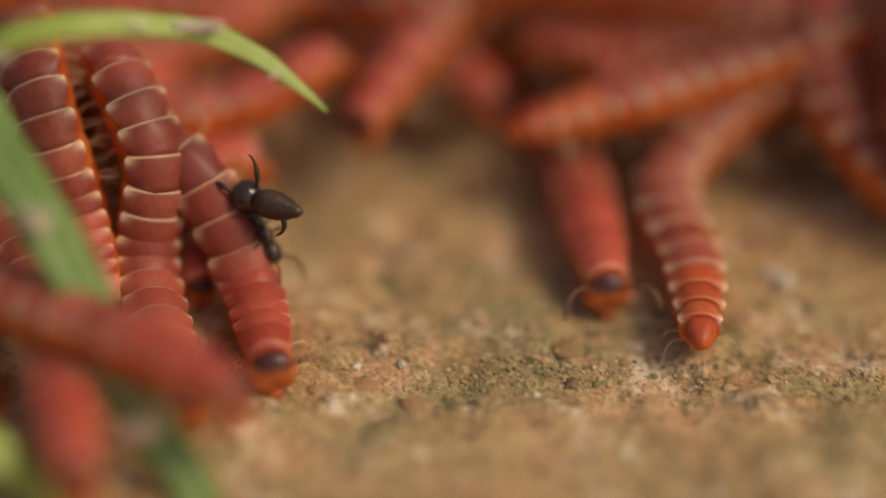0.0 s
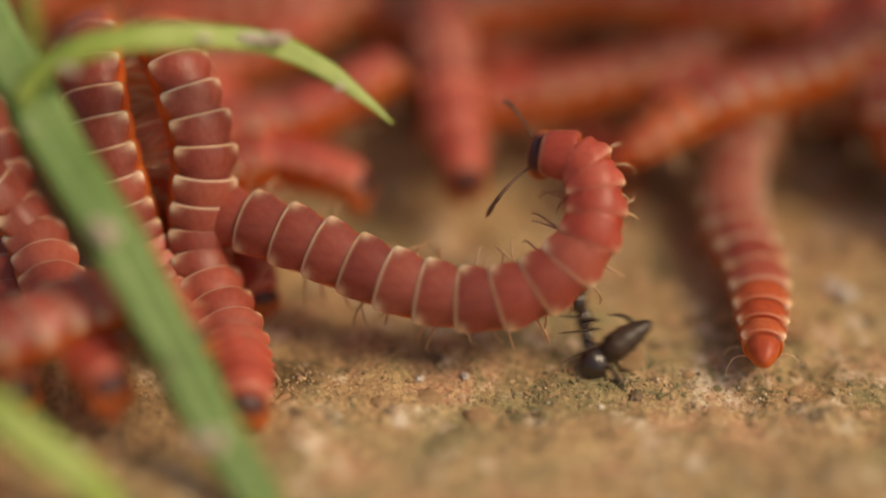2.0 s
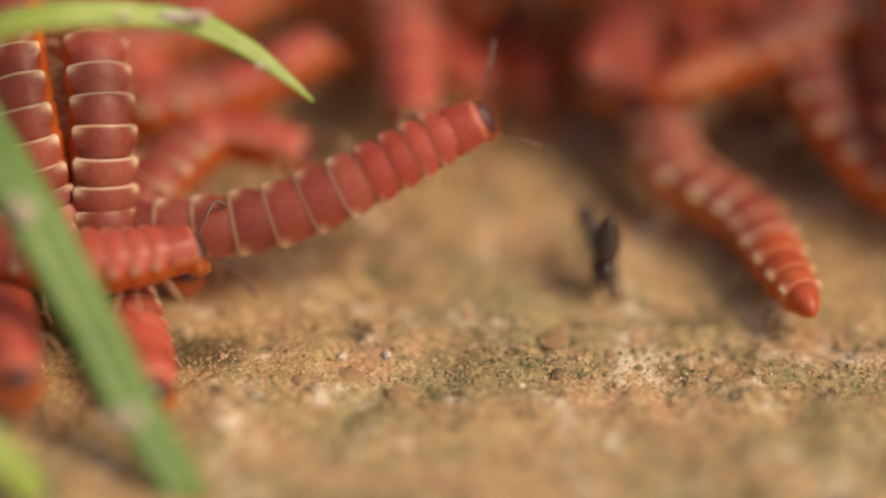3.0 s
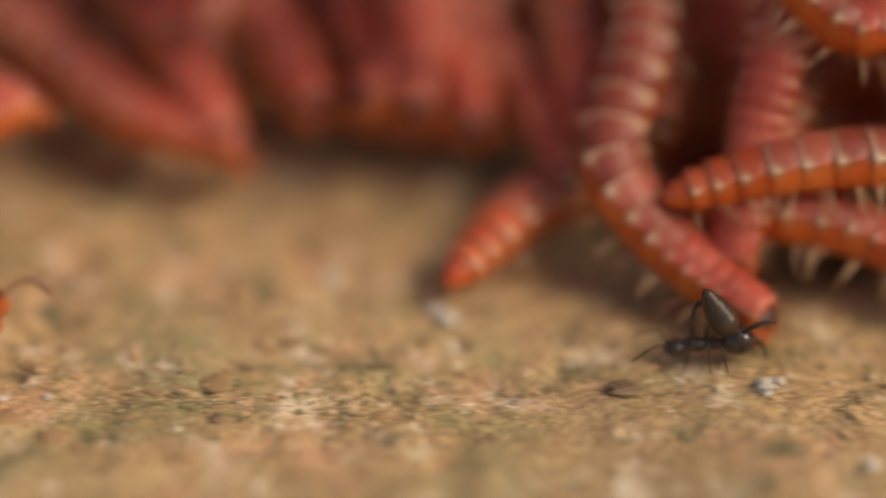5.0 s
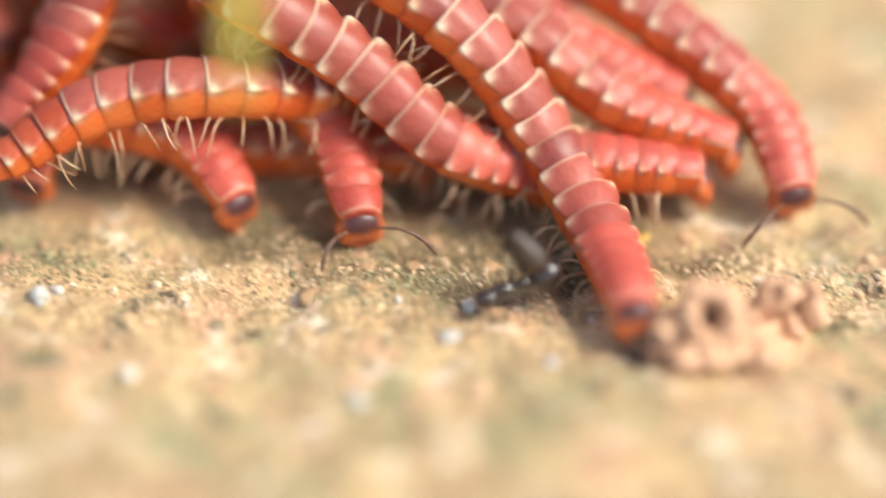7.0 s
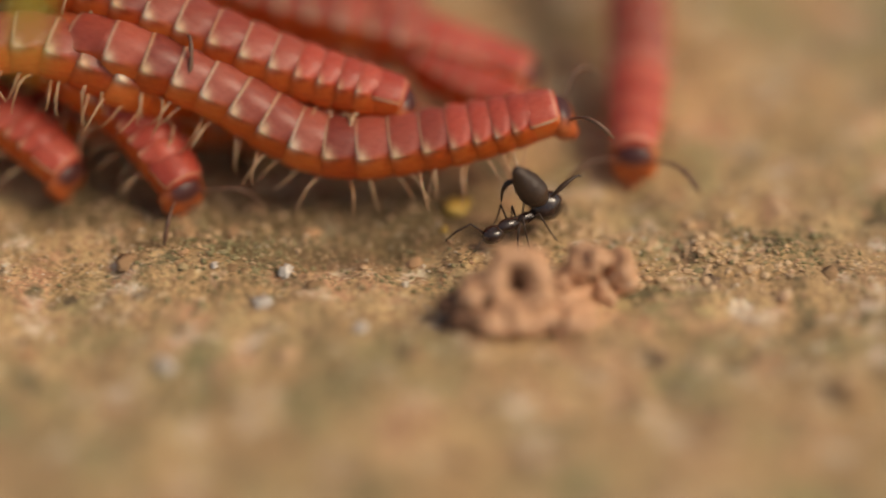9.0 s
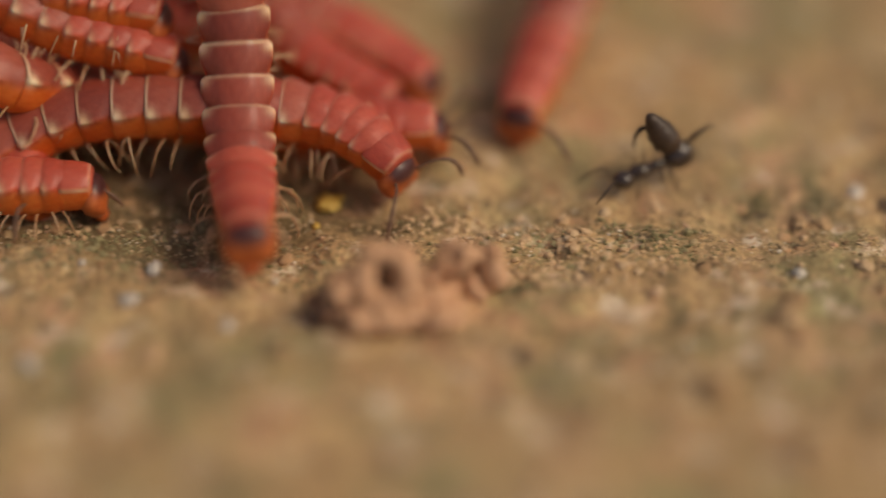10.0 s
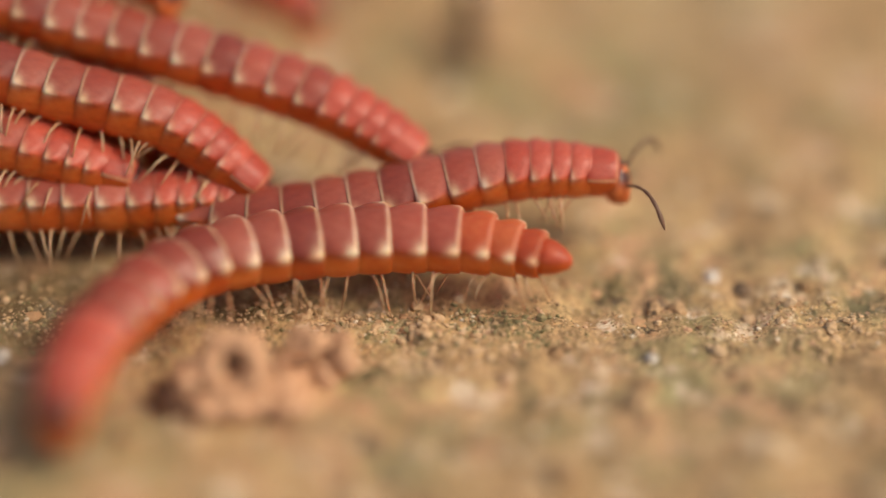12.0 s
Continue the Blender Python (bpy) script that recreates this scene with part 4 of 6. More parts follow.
at(m, 6, (-5.1, -9.6, 1.8), (-4, -6, 5.3), (-1.7, -1.8, 7.4), (-0.5, 2.7, 5.1), (0.6, 7.1, 2.4), (1.6, 11.5, 1.2))
at(m, 6.5, (-5, -9.1, 1.3), (-4, -5.4, 4.9), (-1.8, -1.4, 7.1), (-0.5, 3.2, 5), (0.6, 7.6, 2.2), (1.6, 12, 1.2))
at(m, 7, (-5.4, -8.7, 1.3), (-4.4, -4.9, 4.8), (-2.4, -0.8, 7.2), (-1.2, 3.8, 5), (-0.3, 8.2, 2.3), (0.7, 12.6, 1.2))
at(m, 9, (-6.3, -8.8, 2), (-5.3, -5, 5.6), (-4.1, -0.7, 8.1), (-3.3, 4, 5.8), (-2.7, 8.4, 3.1), (-2.1, 12.9, 1.2))
m = millipede("red millipede lying low beneath another", busy=True, feelers=False)
at(m, 5, (4.9, -10, 1.3), (1, -8, 3.4), (-3.8, -6.3, 3.6), (-6.5, -2.3, 1.3), (-8.7, 1.8, 1.2), (-10.9, 5.8, 1.2))
at(m, 5.5, (4.2, -10.1, 1.4), (1.2, -7.9, 3.6), (-4, -7.1, 4.1), (-7.4, -3.8, 2.3), (-9.7, 0.3, 1.2), (-11.9, 4.4, 1.2))
at(m, 6, (3.6, -9.9, 1.4), (0.9, -7.9, 3.3), (-4.2, -6.7, 3.7), (-7.2, -3, 1.6), (-9.4, 1, 1.2), (-11.7, 5.1, 1.2))
at(m, 6.5, (4, -9.8, 1.3), (1.1, -7.3, 3), (-4, -6.2, 3.7), (-7.3, -2.6, 1.9), (-9.5, 1.5, 1.2), (-11.7, 5.5, 1.2))
at(m, 7, (3.9, -9.9, 1.3), (1.3, -6.9, 2.8), (-3.9, -5.9, 3.5), (-7.3, -2.4, 1.9), (-9.5, 1.7, 1.2), (-11.7, 5.7, 1.2))
at(m, 9, (4.2, -10, 1.3), (0.8, -7.8, 3), (-4.2, -6.4, 3.7), (-7.2, -2.7, 1.8), (-9.4, 1.4, 1.2), (-11.6, 5.5, 1.2))
at(m, 9.5, (3.8, -10.4, 1.3), (1.2, -7.5, 2.5), (-3.4, -5.3, 2.3), (-5.8, -1.3, 1.2), (-8, 2.8, 1.2), (-10.2, 6.9, 1.2))
m = millipede("red-headed millipede facing out of the heap")
at(m, 5.5, (8.5, -10.5, 1.3), (7.8, -6.8, 4.9), (5.5, -2.9, 7.5), (4.1, 1.7, 5.5), (3, 6.1, 2.7), (1.9, 10.5, 1.2))
at(m, 6, (8.2, -10.9, 1.3), (8, -6.9, 4.6), (5.5, -3.2, 7.1), (3.9, 1.3, 5.1), (2.6, 5.7, 2.4), (1.4, 10.1, 1.2))
at(m, 6.5, (8.4, -10.8, 1.3), (7.8, -6.6, 4), (5.3, -3, 6.9), (3.6, 1.6, 5.4), (2.3, 6, 2.6), (1.1, 10.3, 1.2))
at(m, 7, (9, -11.3, 1.3), (7.7, -6.9, 3.1), (4.4, -3.8, 5.8), (2, 0.5, 4.5), (0.4, 4.8, 1.8), (-1.2, 9.1, 1.2))
at(m, 9, (9.2, -11.3, 1.3), (6.3, -7.8, 3.3), (1.9, -5.4, 4.8), (-0.8, -1.4, 3), (-2.7, 2.8, 1.2), (-4.7, 6.9, 1.2))
at(m, 9.5, (9.2, -11.4, 1.3), (6.5, -7.8, 2.5), (1.8, -5.9, 3.8), (-1.1, -2, 2.1), (-3.2, 2.1, 1.2), (-5.3, 6.3, 1.2))
at(m, 10, (8.7, -11.7, 1.3), (6.1, -7.9, 1.8), (1.6, -5.4, 2.1), (-0.7, -1.3, 1.2), (-2.8, 2.8, 1.2), (-4.9, 6.9, 1.2))
m = millipede("plum millipede with many pale legs on its side", up=(-0.35, -0.35, 0.85), busy=True, feelers=False)
at(m, 5.5, (16.8, -10.9, 1.4), (12.6, -9.8, 3.9), (8.7, -8.3, 7.1), (4.5, -7.0, 10.4), (3.0, -2.5, 8.9), (2.7, 2.1, 7.1))
at(m, 6, (17.2, -8.3, 1.4), (13.0, -9.3, 4.4), (8.8, -8.1, 7.3), (4.7, -6.8, 10.0), (2.9, -2.7, 7.9), (2.5, 1.8, 5.7))
at(m, 6.5, (17.1, -7.6, 1.4), (12.6, -8.6, 3.9), (8.3, -7.4, 6.7), (4.3, -6.1, 9.7), (2.6, -1.6, 8.3), (1.8, 2.9, 6.2))
at(m, 7, (17.2, -8.2, 1.4), (12.6, -8.5, 3.7), (8.6, -6.9, 6.7), (4.2, -6.0, 9.4), (2.7, -1.7, 7.4), (1.9, 2.7, 5.1))
at(m, 9, (8.7, -5.8, 1.4), (4.6, -2.6, 2.5), (0.2, 0.1, 3.5), (-3.1, 3.8, 2.2), (-5.1, 8.0, 1.2), (-7.2, 12.1, 1.2))
at(m, 9.5, (7.9, -6.2, 1.4), (3.6, -3.2, 2.0), (-0.7, -0.3, 2.3), (-3.1, 3.8, 1.2), (-5.1, 8.0, 1.2), (-7.1, 12.1, 1.2))
m = millipede("pinkish plum millipede with cream bands crawling along the heap", up=(0, -0.12, 1), busy=True)
at(m, 5, (12, -14.2, 1.6), (10.2, -10.1, 2.9), (7.8, -8.1, 7.1), (4.5, -6.2, 10.8), (1.6, -2.2, 10.5), (0.1, 2.1, 7.8))
at(m, 5.5, (19.1, -16.9, 1.6), (18.2, -11.8, 1.8), (15.2, -9.1, 5.2), (12.2, -7.2, 9.1), (8.2, -5.8, 12.2), (3.9, -3.6, 14.1))
at(m, 6, (19.2, -17.2, 1.6), (18.3, -12, 1.5), (15.7, -9.3, 4.7), (13, -7.3, 8.7), (8.3, -6.2, 11), (3.9, -3.8, 11.3))
at(m, 6.5, (20.4, -17.2, 1.6), (18.9, -12.1, 1.5), (16.3, -8.8, 3.8), (13.4, -6.9, 7.8), (9.1, -5.5, 10.5), (4.7, -3.3, 11.7))
at(m, 7, (20.1, -17.5, 1.6), (19, -12.4, 1.5), (16.8, -8.4, 3.5), (13.7, -6.5, 7.4), (9.6, -4.4, 9.7), (7.1, -0.3, 7.8))
at(m, 7.2, (20.8, -17.4, 1.6), (19.7, -12.3, 1.5), (17.3, -8.3, 3.6), (13.8, -6.7, 7), (9.8, -3.7, 7.7), (7.9, 0.5, 5.1))
at(m, 8.8, (25.2, -9.3, 4.4), (20, -9.8, 3.4), (14.8, -10.1, 3), (10.2, -8.9, 5.1), (5.2, -8, 6.6), (1.5, -4.9, 5.2))
at(m, 9, (25.2, -9.2, 4.3), (20.1, -9.8, 3.2), (14.9, -9.9, 2.9), (10.2, -8.7, 5.1), (5.3, -7.8, 6.7), (1.5, -4.7, 5.4))
at(m, 9.5, (25.4, -8.7, 3.9), (20.3, -9.3, 2.7), (15, -9.3, 2.7), (10, -8.4, 4.3), (4.8, -8.4, 4.3), (0.3, -6.9, 2.4))
at(m, 9.8, (25.4, -8.4, 3.7), (20.3, -9, 2.6), (15, -8.7, 3.1), (9.9, -7.8, 4), (6.6, -4.3, 2.2), (4.4, -0.3, 1.2))
at(m, 10, (25.4, -7.6, 2), (20.4, -7.5, 2), (15.1, -7.2, 2.3), (10.6, -5, 1.5), (8.3, -1, 1.2), (6.1, 3.1, 1.2))
at(m, 10.5, (29.9, -4.1, 2.4), (26.4, -1.9, 3.5), (21.3, -0.5, 4.2), (17.2, 2.5, 3.6), (15, 6.6, 1.2), (12.8, 10.7, 1.2))
at(m, 11, (26, -2, 2.1), (21.6, 0.7, 3.1), (17.5, 3.8, 2.6), (15.3, 7.9, 1.2), (13.2, 12, 1.2), (11.1, 16.1, 1.2))
at(m, 11.5, (27.4, -5.9, 3.6), (24, -3.6, 6.2), (19.1, -2.3, 7.6), (13.9, -1.5, 8.4), (9.6, 0.9, 7.4), (7.3, 5, 4.9))
at(m, 12, (30.9, -6.1, 3.4), (26.8, -4.4, 5.3), (21.8, -3.1, 6.6), (16.7, -2.1, 7.7), (11.7, -1, 8.8), (7.5, 1.8, 8.1))
m = millipede("pink millipede with a bright red head crawling over a clay cast", girth=1.15, stretch=1.03, up=(0, -0.15, 1), busy=True, feelers=False)
at(m, 5.5, (11.2, -1.4, 22), (10.9, 1.1, 27), (10.7, 6.2, 25.8), (10.6, 11, 22.8), (10.4, 15.8, 19.8), (10.3, 20.6, 16.8))
at(m, 7.2, (16.6, -3.1, 14.8), (15.8, -0.6, 19.7), (15.2, 4.6, 18.5), (14.9, 9.4, 15.5), (14.5, 14.2, 12.5), (14.1, 19, 9.5))
at(m, 9, (8.1, -6.5, 9.7), (6.9, -4.2, 14.7), (6, 0.4, 16.1), (5.5, 5.2, 13.1), (5.1, 10, 10.1), (4.7, 14.8, 7.1))
at(m, 9.5, (6.3, -7.3, 6.4), (6, -4.9, 11.5), (5.6, -0.2, 13.1), (5.4, 4.6, 10.1), (5.2, 9.4, 7.1), (5.1, 14.2, 4.1))
at(m, 9.7, (12.1, -8.6, 3.5), (12.3, -6.1, 8.5), (12.4, -1.5, 10.5), (12.4, 3.3, 7.6), (12.5, 8.1, 4.6), (12.5, 12.9, 1.5))
at(m, 10, (17.5, -16.3, 2.6), (16.9, -10.6, 2.5), (16.6, -6.9, 6.3), (15.9, -4.2, 11.2), (15.3, 0.9, 10.6), (14.9, 5.7, 7.6))
at(m, 10.5, (19.1, -18.9, 1.9), (19.7, -13.4, 2.9), (22.1, -9.2, 5.8), (22.0, -3.6, 6.3), (19.7, 1.6, 6.4), (17.3, 6.7, 6.4))
at(m, 11, (17.1, -22.5, 2.6), (17.7, -17.0, 2.6), (20.7, -12.2, 2.6), (25.2, -8.8, 2.7), (30.2, -8.0, 5.3), (32.3, -4.7, 2.6))
at(m, 11.5, (17, -22.5, 2.6), (17.7, -16.9, 2.6), (21, -12.4, 2.6), (26.2, -10.3, 2.6), (31.7, -8.8, 2.6), (37, -7, 2.5))
at(m, 12, (16.5, -22, 2.6), (17.8, -16.6, 2.6), (21.3, -12.2, 2.6), (26.7, -10.7, 2.6), (32.4, -10.7, 2.6), (37.8, -12.4, 2.5))
m = millipede("millipede with pale keel spots at the back of the heap", feelers=False)
at(m, 5.5, (17.1, 4.2, 16.7), (11.9, 4.9, 17.5), (7.8, 7.6, 16.4), (5.6, 11.7, 13.8), (3.3, 15.8, 11.3), (1.1, 19.8, 8.8))
at(m, 7, (25.1, -7.4, 2.8), (20.2, -6.3, 4.1), (15.9, -4.2, 6.5), (12, -1.1, 7.7), (9.9, 3.1, 5.3), (8.1, 7.3, 2.7))
at(m, 8.8, (23.9, -4.7, 2.9), (18.9, -3.2, 3.7), (13.9, -1.8, 4.4), (8.8, -0.4, 5), (4.7, 2.6, 4.2), (2.5, 6.7, 1.6))
at(m, 9, (24, -4.7, 2.8), (19, -3.1, 3.6), (13.9, -1.8, 4.3), (9, -0.1, 5), (5.5, 3.4, 3.7), (3.3, 7.5, 1.2))
at(m, 9.5, (24.7, -4.3, 2.7), (19.7, -2.7, 3.4), (14.6, -1.5, 4), (9.6, 0.1, 4.8), (5.8, 3.4, 3.8), (3.7, 7.5, 1.2))
at(m, 10, (25, -4.3, 1.8), (20.7, -1.6, 3), (15.8, 0.3, 3.8), (11.9, 3.5, 3), (9.8, 7.6, 1.2), (7.6, 11.7, 1.2))
at(m, 10.5, (27.8, -0.3, 3.6), (22.8, 1.3, 4.2), (18.1, 3.6, 4.3), (15.5, 7.6, 2.1), (13.4, 11.7, 1.2), (11.2, 15.8, 1.2))
at(m, 11, (27.5, -0.1, 4.3), (22.4, 1, 4.8), (17.1, 1.5, 4.9), (11.8, 2.2, 5.2), (7.7, 4.9, 4.1), (5.4, 9, 1.5))
at(m, 11.5, (29.3, -1.6, 2.2), (27.4, 2.8, 3.8), (23.9, 6.6, 5), (20.7, 10.7, 5.2), (19, 15, 2.7), (17.3, 19.3, 1.2))
at(m, 12, (26, 4.4, 4.3), (21.9, 7.6, 5.3), (18.6, 11.5, 4.6), (16.7, 15.7, 2), (14.9, 19.9, 1.2), (13.1, 24.1, 1.2))
m = millipede("pinkish millipede with cream L-shaped bands and a red front", feelers=False)
at(m, 6, (22, -10.2, 2.2), (16.8, -9.9, 2.8), (12.4, -7.4, 2.9), (10.2, -3.3, 1.2), (8, 0.8, 1.2), (5.9, 4.9, 1.2))
at(m, 6.5, (24, -9.6, 1.8), (18.7, -9.1, 2.5), (13.8, -7.8, 2.3), (11.1, -3.9, 1.2), (8.9, 0.2, 1.2), (6.6, 4.2, 1.2))
at(m, 7, (23.7, -8.7, 2.3), (18.4, -8.5, 2.8), (13.5, -6.9, 2.3), (11, -3, 1.2), (8.8, 1.1, 1.2), (6.5, 5.1, 1.2))
at(m, 9, (18.7, -8.7, 4.2), (13.6, -7.9, 5.4), (8.7, -6.9, 7.1), (3.8, -5.4, 8.2), (0.9, -1.6, 6.2), (-1.3, 2.5, 3.6))
at(m, 9.5, (18.7, -8.3, 3.6), (13.7, -7.3, 5.2), (8.9, -5.9, 6.8), (5.8, -2.2, 5.3), (3.7, 1.9, 2.7), (1.6, 6.1, 1.2))
at(m, 10, (14.5, -7, 4.9), (9.5, -6.2, 6.1), (4.6, -4.9, 7.8), (1.1, -1.5, 6.5), (-1, 2.6, 3.9), (-3.2, 6.7, 1.3))
at(m, 10.5, (16.2, -5.5, 6.8), (11, -4.9, 7.8), (6.7, -2.4, 7.2), (4.4, 1.7, 4.7), (2.2, 5.8, 2.1), (0, 9.9, 1.2))
at(m, 11, (23.9, -6.8, 4.4), (18.9, -5.8, 5.9), (13.8, -5.1, 7), (9.1, -3.1, 6.6), (6.7, 0.9, 4.1), (4.5, 5, 1.6))
at(m, 11.5, (24.1, -6.8, 4), (19.5, -5.6, 5.9), (14.3, -5, 6.9), (9.9, -2.5, 6.3), (7.7, 1.6, 3.8), (5.5, 5.7, 1.2))
at(m, 12, (24.1, -7.5, 2.8), (20.2, -5.9, 5.3), (15.2, -5.1, 6.6), (10.2, -3.8, 7.4), (7.2, 0, 5.5), (5, 4.1, 2.9))
m = millipede("plum millipede with close cream bands low on the soil", feelers=False)
at(m, 7.2, (-19.1, 0.2, 14.1), (-24.4, 0.2, 14.1), (-28.5, 2.8, 12.5), (-30.8, 6.8, 9.9), (-33, 10.9, 7.4), (-35.3, 14.9, 4.9))
at(m, 9, (-2.3, -11.4, 1.6), (-7.5, -10.8, 1.5), (-11.2, -7.7, 1.2), (-13.5, -3.6, 1.2), (-15.7, 0.5, 1.2), (-18, 4.5, 1.2))
at(m, 9.5, (6.8, -11.6, 1.6), (1.6, -10.9, 1.5), (-2.1, -7.8, 1.2), (-4.3, -3.7, 1.2), (-6.6, 0.4, 1.2), (-8.8, 4.4, 1.2))
at(m, 10, (11.1, -11.3, 1.6), (5.9, -11.3, 1.6), (1, -10, 1.2), (-1.5, -6, 1.2), (-3.8, -2, 1.2), (-6.1, 2.1, 1.2))
at(m, 10.5, (18.6, -9.1, 1.6), (13.4, -8.1, 2.1), (8.2, -7.6, 2.2), (4.6, -4.4, 1.2), (2.4, -0.4, 1.2), (0.1, 3.7, 1.2))
at(m, 11, (17.7, -8, 1.9), (12.4, -7.8, 2), (7.8, -5.8, 1.3), (5.5, -1.7, 1.2), (3.2, 2.3, 1.2), (0.9, 6.4, 1.2))
at(m, 11.5, (23.7, -6.8, 3.2), (18.4, -7.1, 2.7), (13.1, -7.4, 2.4), (8.2, -6.2, 1.7), (5.6, -2.3, 1.2), (3.3, 1.8, 1.2))
at(m, 12, (24.5, -7.2, 2.6), (19.2, -7.3, 2.4), (13.9, -7.3, 2.4), (8.7, -6.5, 2.2), (5.8, -2.8, 1.2), (3.5, 1.3, 1.2))
m = millipede("pinkish plum millipede with a bright red collar and long feelers", up=(0, -0.12, 1), busy=True)
folding_feeler = m["head"].children[2]
at(m, 7.2, (7.2, -2.3, 12.9), (2.8, -0.6, 15.2), (-0.1, 3.3, 13.7), (-2.1, 7.5, 11.1), (-4.1, 11.7, 8.5), (-6, 15.9, 5.9))
at(m, 9, (9.1, -6.6, 7.5), (4.5, -5.3, 9.6), (0.1, -2.8, 9.9), (-2.1, 1.3, 7.4), (-4.3, 5.4, 4.8), (-6.4, 9.5, 2.3))
at(m, 9.5, (14.9, -8.9, 6.5), (10.1, -8.4, 8.6), (5.4, -7.2, 10.6), (2.6, -3.3, 8.8), (0.6, 0.8, 6.2), (-1.5, 5, 3.6))
at(m, 9.75, (20, -9.5, 3.1), (15.7, -8.6, 6), (11, -7.2, 7.5), (8.2, -3.3, 5.4), (6.1, 0.9, 2.8), (4, 5, 1.2))
at(m, 10, (23.8, -10.8, 1.8), (20.6, -8.6, 3), (15.3, -8.3, 3.5), (10, -8.4, 3.2), (5.1, -9, 1.5), (1.9, -6, 1.2))
at(m, 10.5, (32.7, -11.8, 1.5), (28.1, -9.6, 2.4), (22.8, -9.4, 2.8), (18.0, -7.7, 3.8), (13.5, -5.5, 5.5), (9.0, -3.3, 7.2))
at(m, 11, (37.7, -8.7, 2.4), (33, -8.6, 2.2), (27.9, -9.7, 1.7), (23.1, -8.2, 2.9), (18, -7.5, 4), (12.9, -6.7, 5.2))
at(m, 11.5, (40.8, -8.3, 2.6), (36.2, -7.8, 3.5), (31.0, -8.1, 2.8), (25.7, -8.0, 2.8), (20.4, -8.1, 2.5), (15.3, -9.1, 1.6))
at(m, 12, (39.3, -7.5, 3.8), (34.6, -7.4, 3.9), (29.4, -7.9, 2.9), (24.1, -8.2, 2.1), (20.4, -7.0, 1.8), (16.0, -4.6, 1.4))
m = millipede("short red-ended millipede among the heap", feelers=False)
at(m, 7.2, (-11.7, -2.5, 12.9), (-16.1, -0.7, 15.2), (-19, 3.2, 13.7), (-20.9, 7.4, 11.1), (-22.9, 11.6, 8.5), (-24.8, 15.8, 5.8))
at(m, 9, (-4.6, -5.1, 9.9), (-9.4, -3.8, 11.8), (-13.1, -0.5, 10.8), (-15.2, 3.7, 8.2), (-17.3, 7.8, 5.6), (-19.4, 11.9, 3.1))
at(m, 9.5, (4.8, -4.8, 9.3), (-0.2, -3.8, 10.6), (-4, -0.7, 9.4), (-6.2, 3.4, 6.9), (-8.4, 7.5, 4.3), (-10.6, 11.6, 1.8))
at(m, 10, (13.8, -6, 6.5), (8.6, -5.4, 7.4), (3.8, -3.7, 8), (1.1, 0.2, 5.7), (-1.1, 4.3, 3.2), (-3.3, 8.4, 1.2))
at(m, 10.5, (13.5, -7.6, 3.4), (8.2, -7.9, 2.7), (4.4, -5.1, 1.2), (2.2, -1.1, 1.2), (-0.1, 3, 1.2), (-2.4, 7, 1.2))
at(m, 11, (15.6, -7.4, 3.3), (10.4, -6.7, 4), (6.7, -3.6, 2.6), (4.4, 0.5, 1.2), (2.2, 4.5, 1.2), (0, 8.6, 1.2))
at(m, 11.5, (18.7, -7, 3.7), (13.5, -6.3, 4.7), (8.7, -4.5, 4.8), (6.2, -0.5, 2.5), (4, 3.5, 1.2), (1.8, 7.6, 1.2))
at(m, 12, (18.8, -7.1, 3.3), (13.7, -6.3, 4.6), (8.9, -4.5, 5.3), (6.4, -0.5, 3), (4.2, 3.6, 1.2), (2, 7.7, 1.2))
m = millipede("pink millipede with a red front and long feelers", busy=True)
at(m, 5.5, (21.9, -6.6, 4.4), (17.8, -4.3, 6.7), (13.8, -1.6, 8.9), (10.9, 2.4, 7.8), (9, 6.6, 5.2), (7.2, 10.8, 2.5))
at(m, 6, (23.2, -6.9, 4.1), (18.6, -5, 5.9), (14.2, -2.9, 7.9), (10.6, 0.7, 7.9), (8.7, 4.9, 5.3), (6.8, 9.1, 2.7))
at(m, 6.5, (23.6, -6.9, 3.3), (19.7, -4.4, 5.6), (16.1, -1.6, 8.3), (12.6, 2, 9.3), (10.7, 6.3, 6.8), (9, 10.5, 4.1))
at(m, 7, (27.4, -9.5, 1.5), (26.1, -6, 3.6), (22.2, -3.4, 6.1), (18.1, -0.6, 7.5), (15.8, 3.6, 5.4), (13.9, 7.8, 2.8))
at(m, 8.8, (28.2, -8.9, 1.5), (28.3, -3.7, 2.2), (28, 1.2, 4), (27.8, 6.4, 4.7), (27.7, 11, 2.1), (27.6, 15.5, 1.2))
at(m, 9, (28.1, -9.1, 1.5), (28.5, -3.9, 2.1), (28.6, 1, 3.9), (28.3, 6.2, 4.6), (28.2, 10.8, 2.1), (28, 15.3, 1.2))
at(m, 9.5, (28.2, -9, 1.5), (28.6, -3.7, 1.9), (28.5, 1.3, 3.7), (28.4, 6.4, 4.3), (28.4, 11, 1.7), (28.4, 15.5, 1.2))
at(m, 10, (28.5, -6.6, 1.5), (30.1, -1.7, 2.4), (31.7, 3.1, 4.1), (33, 8, 3.4), (33.8, 12.4, 1.2), (34.6, 16.9, 1.2))
at(m, 10.5, (31.4, -1.1, 2.6), (31.4, 3.8, 4.4), (31.5, 9, 4.5), (31.5, 13.6, 1.7), (31.6, 18.1, 1.2), (31.6, 22.5, 1.2))
at(m, 11, (31.6, 5.1, 4.7), (31.1, 10.2, 6.3), (30.8, 15.2, 5.4), (30.6, 19.7, 2.6), (30.4, 24.2, 1.2), (30.2, 28.7, 1.2))
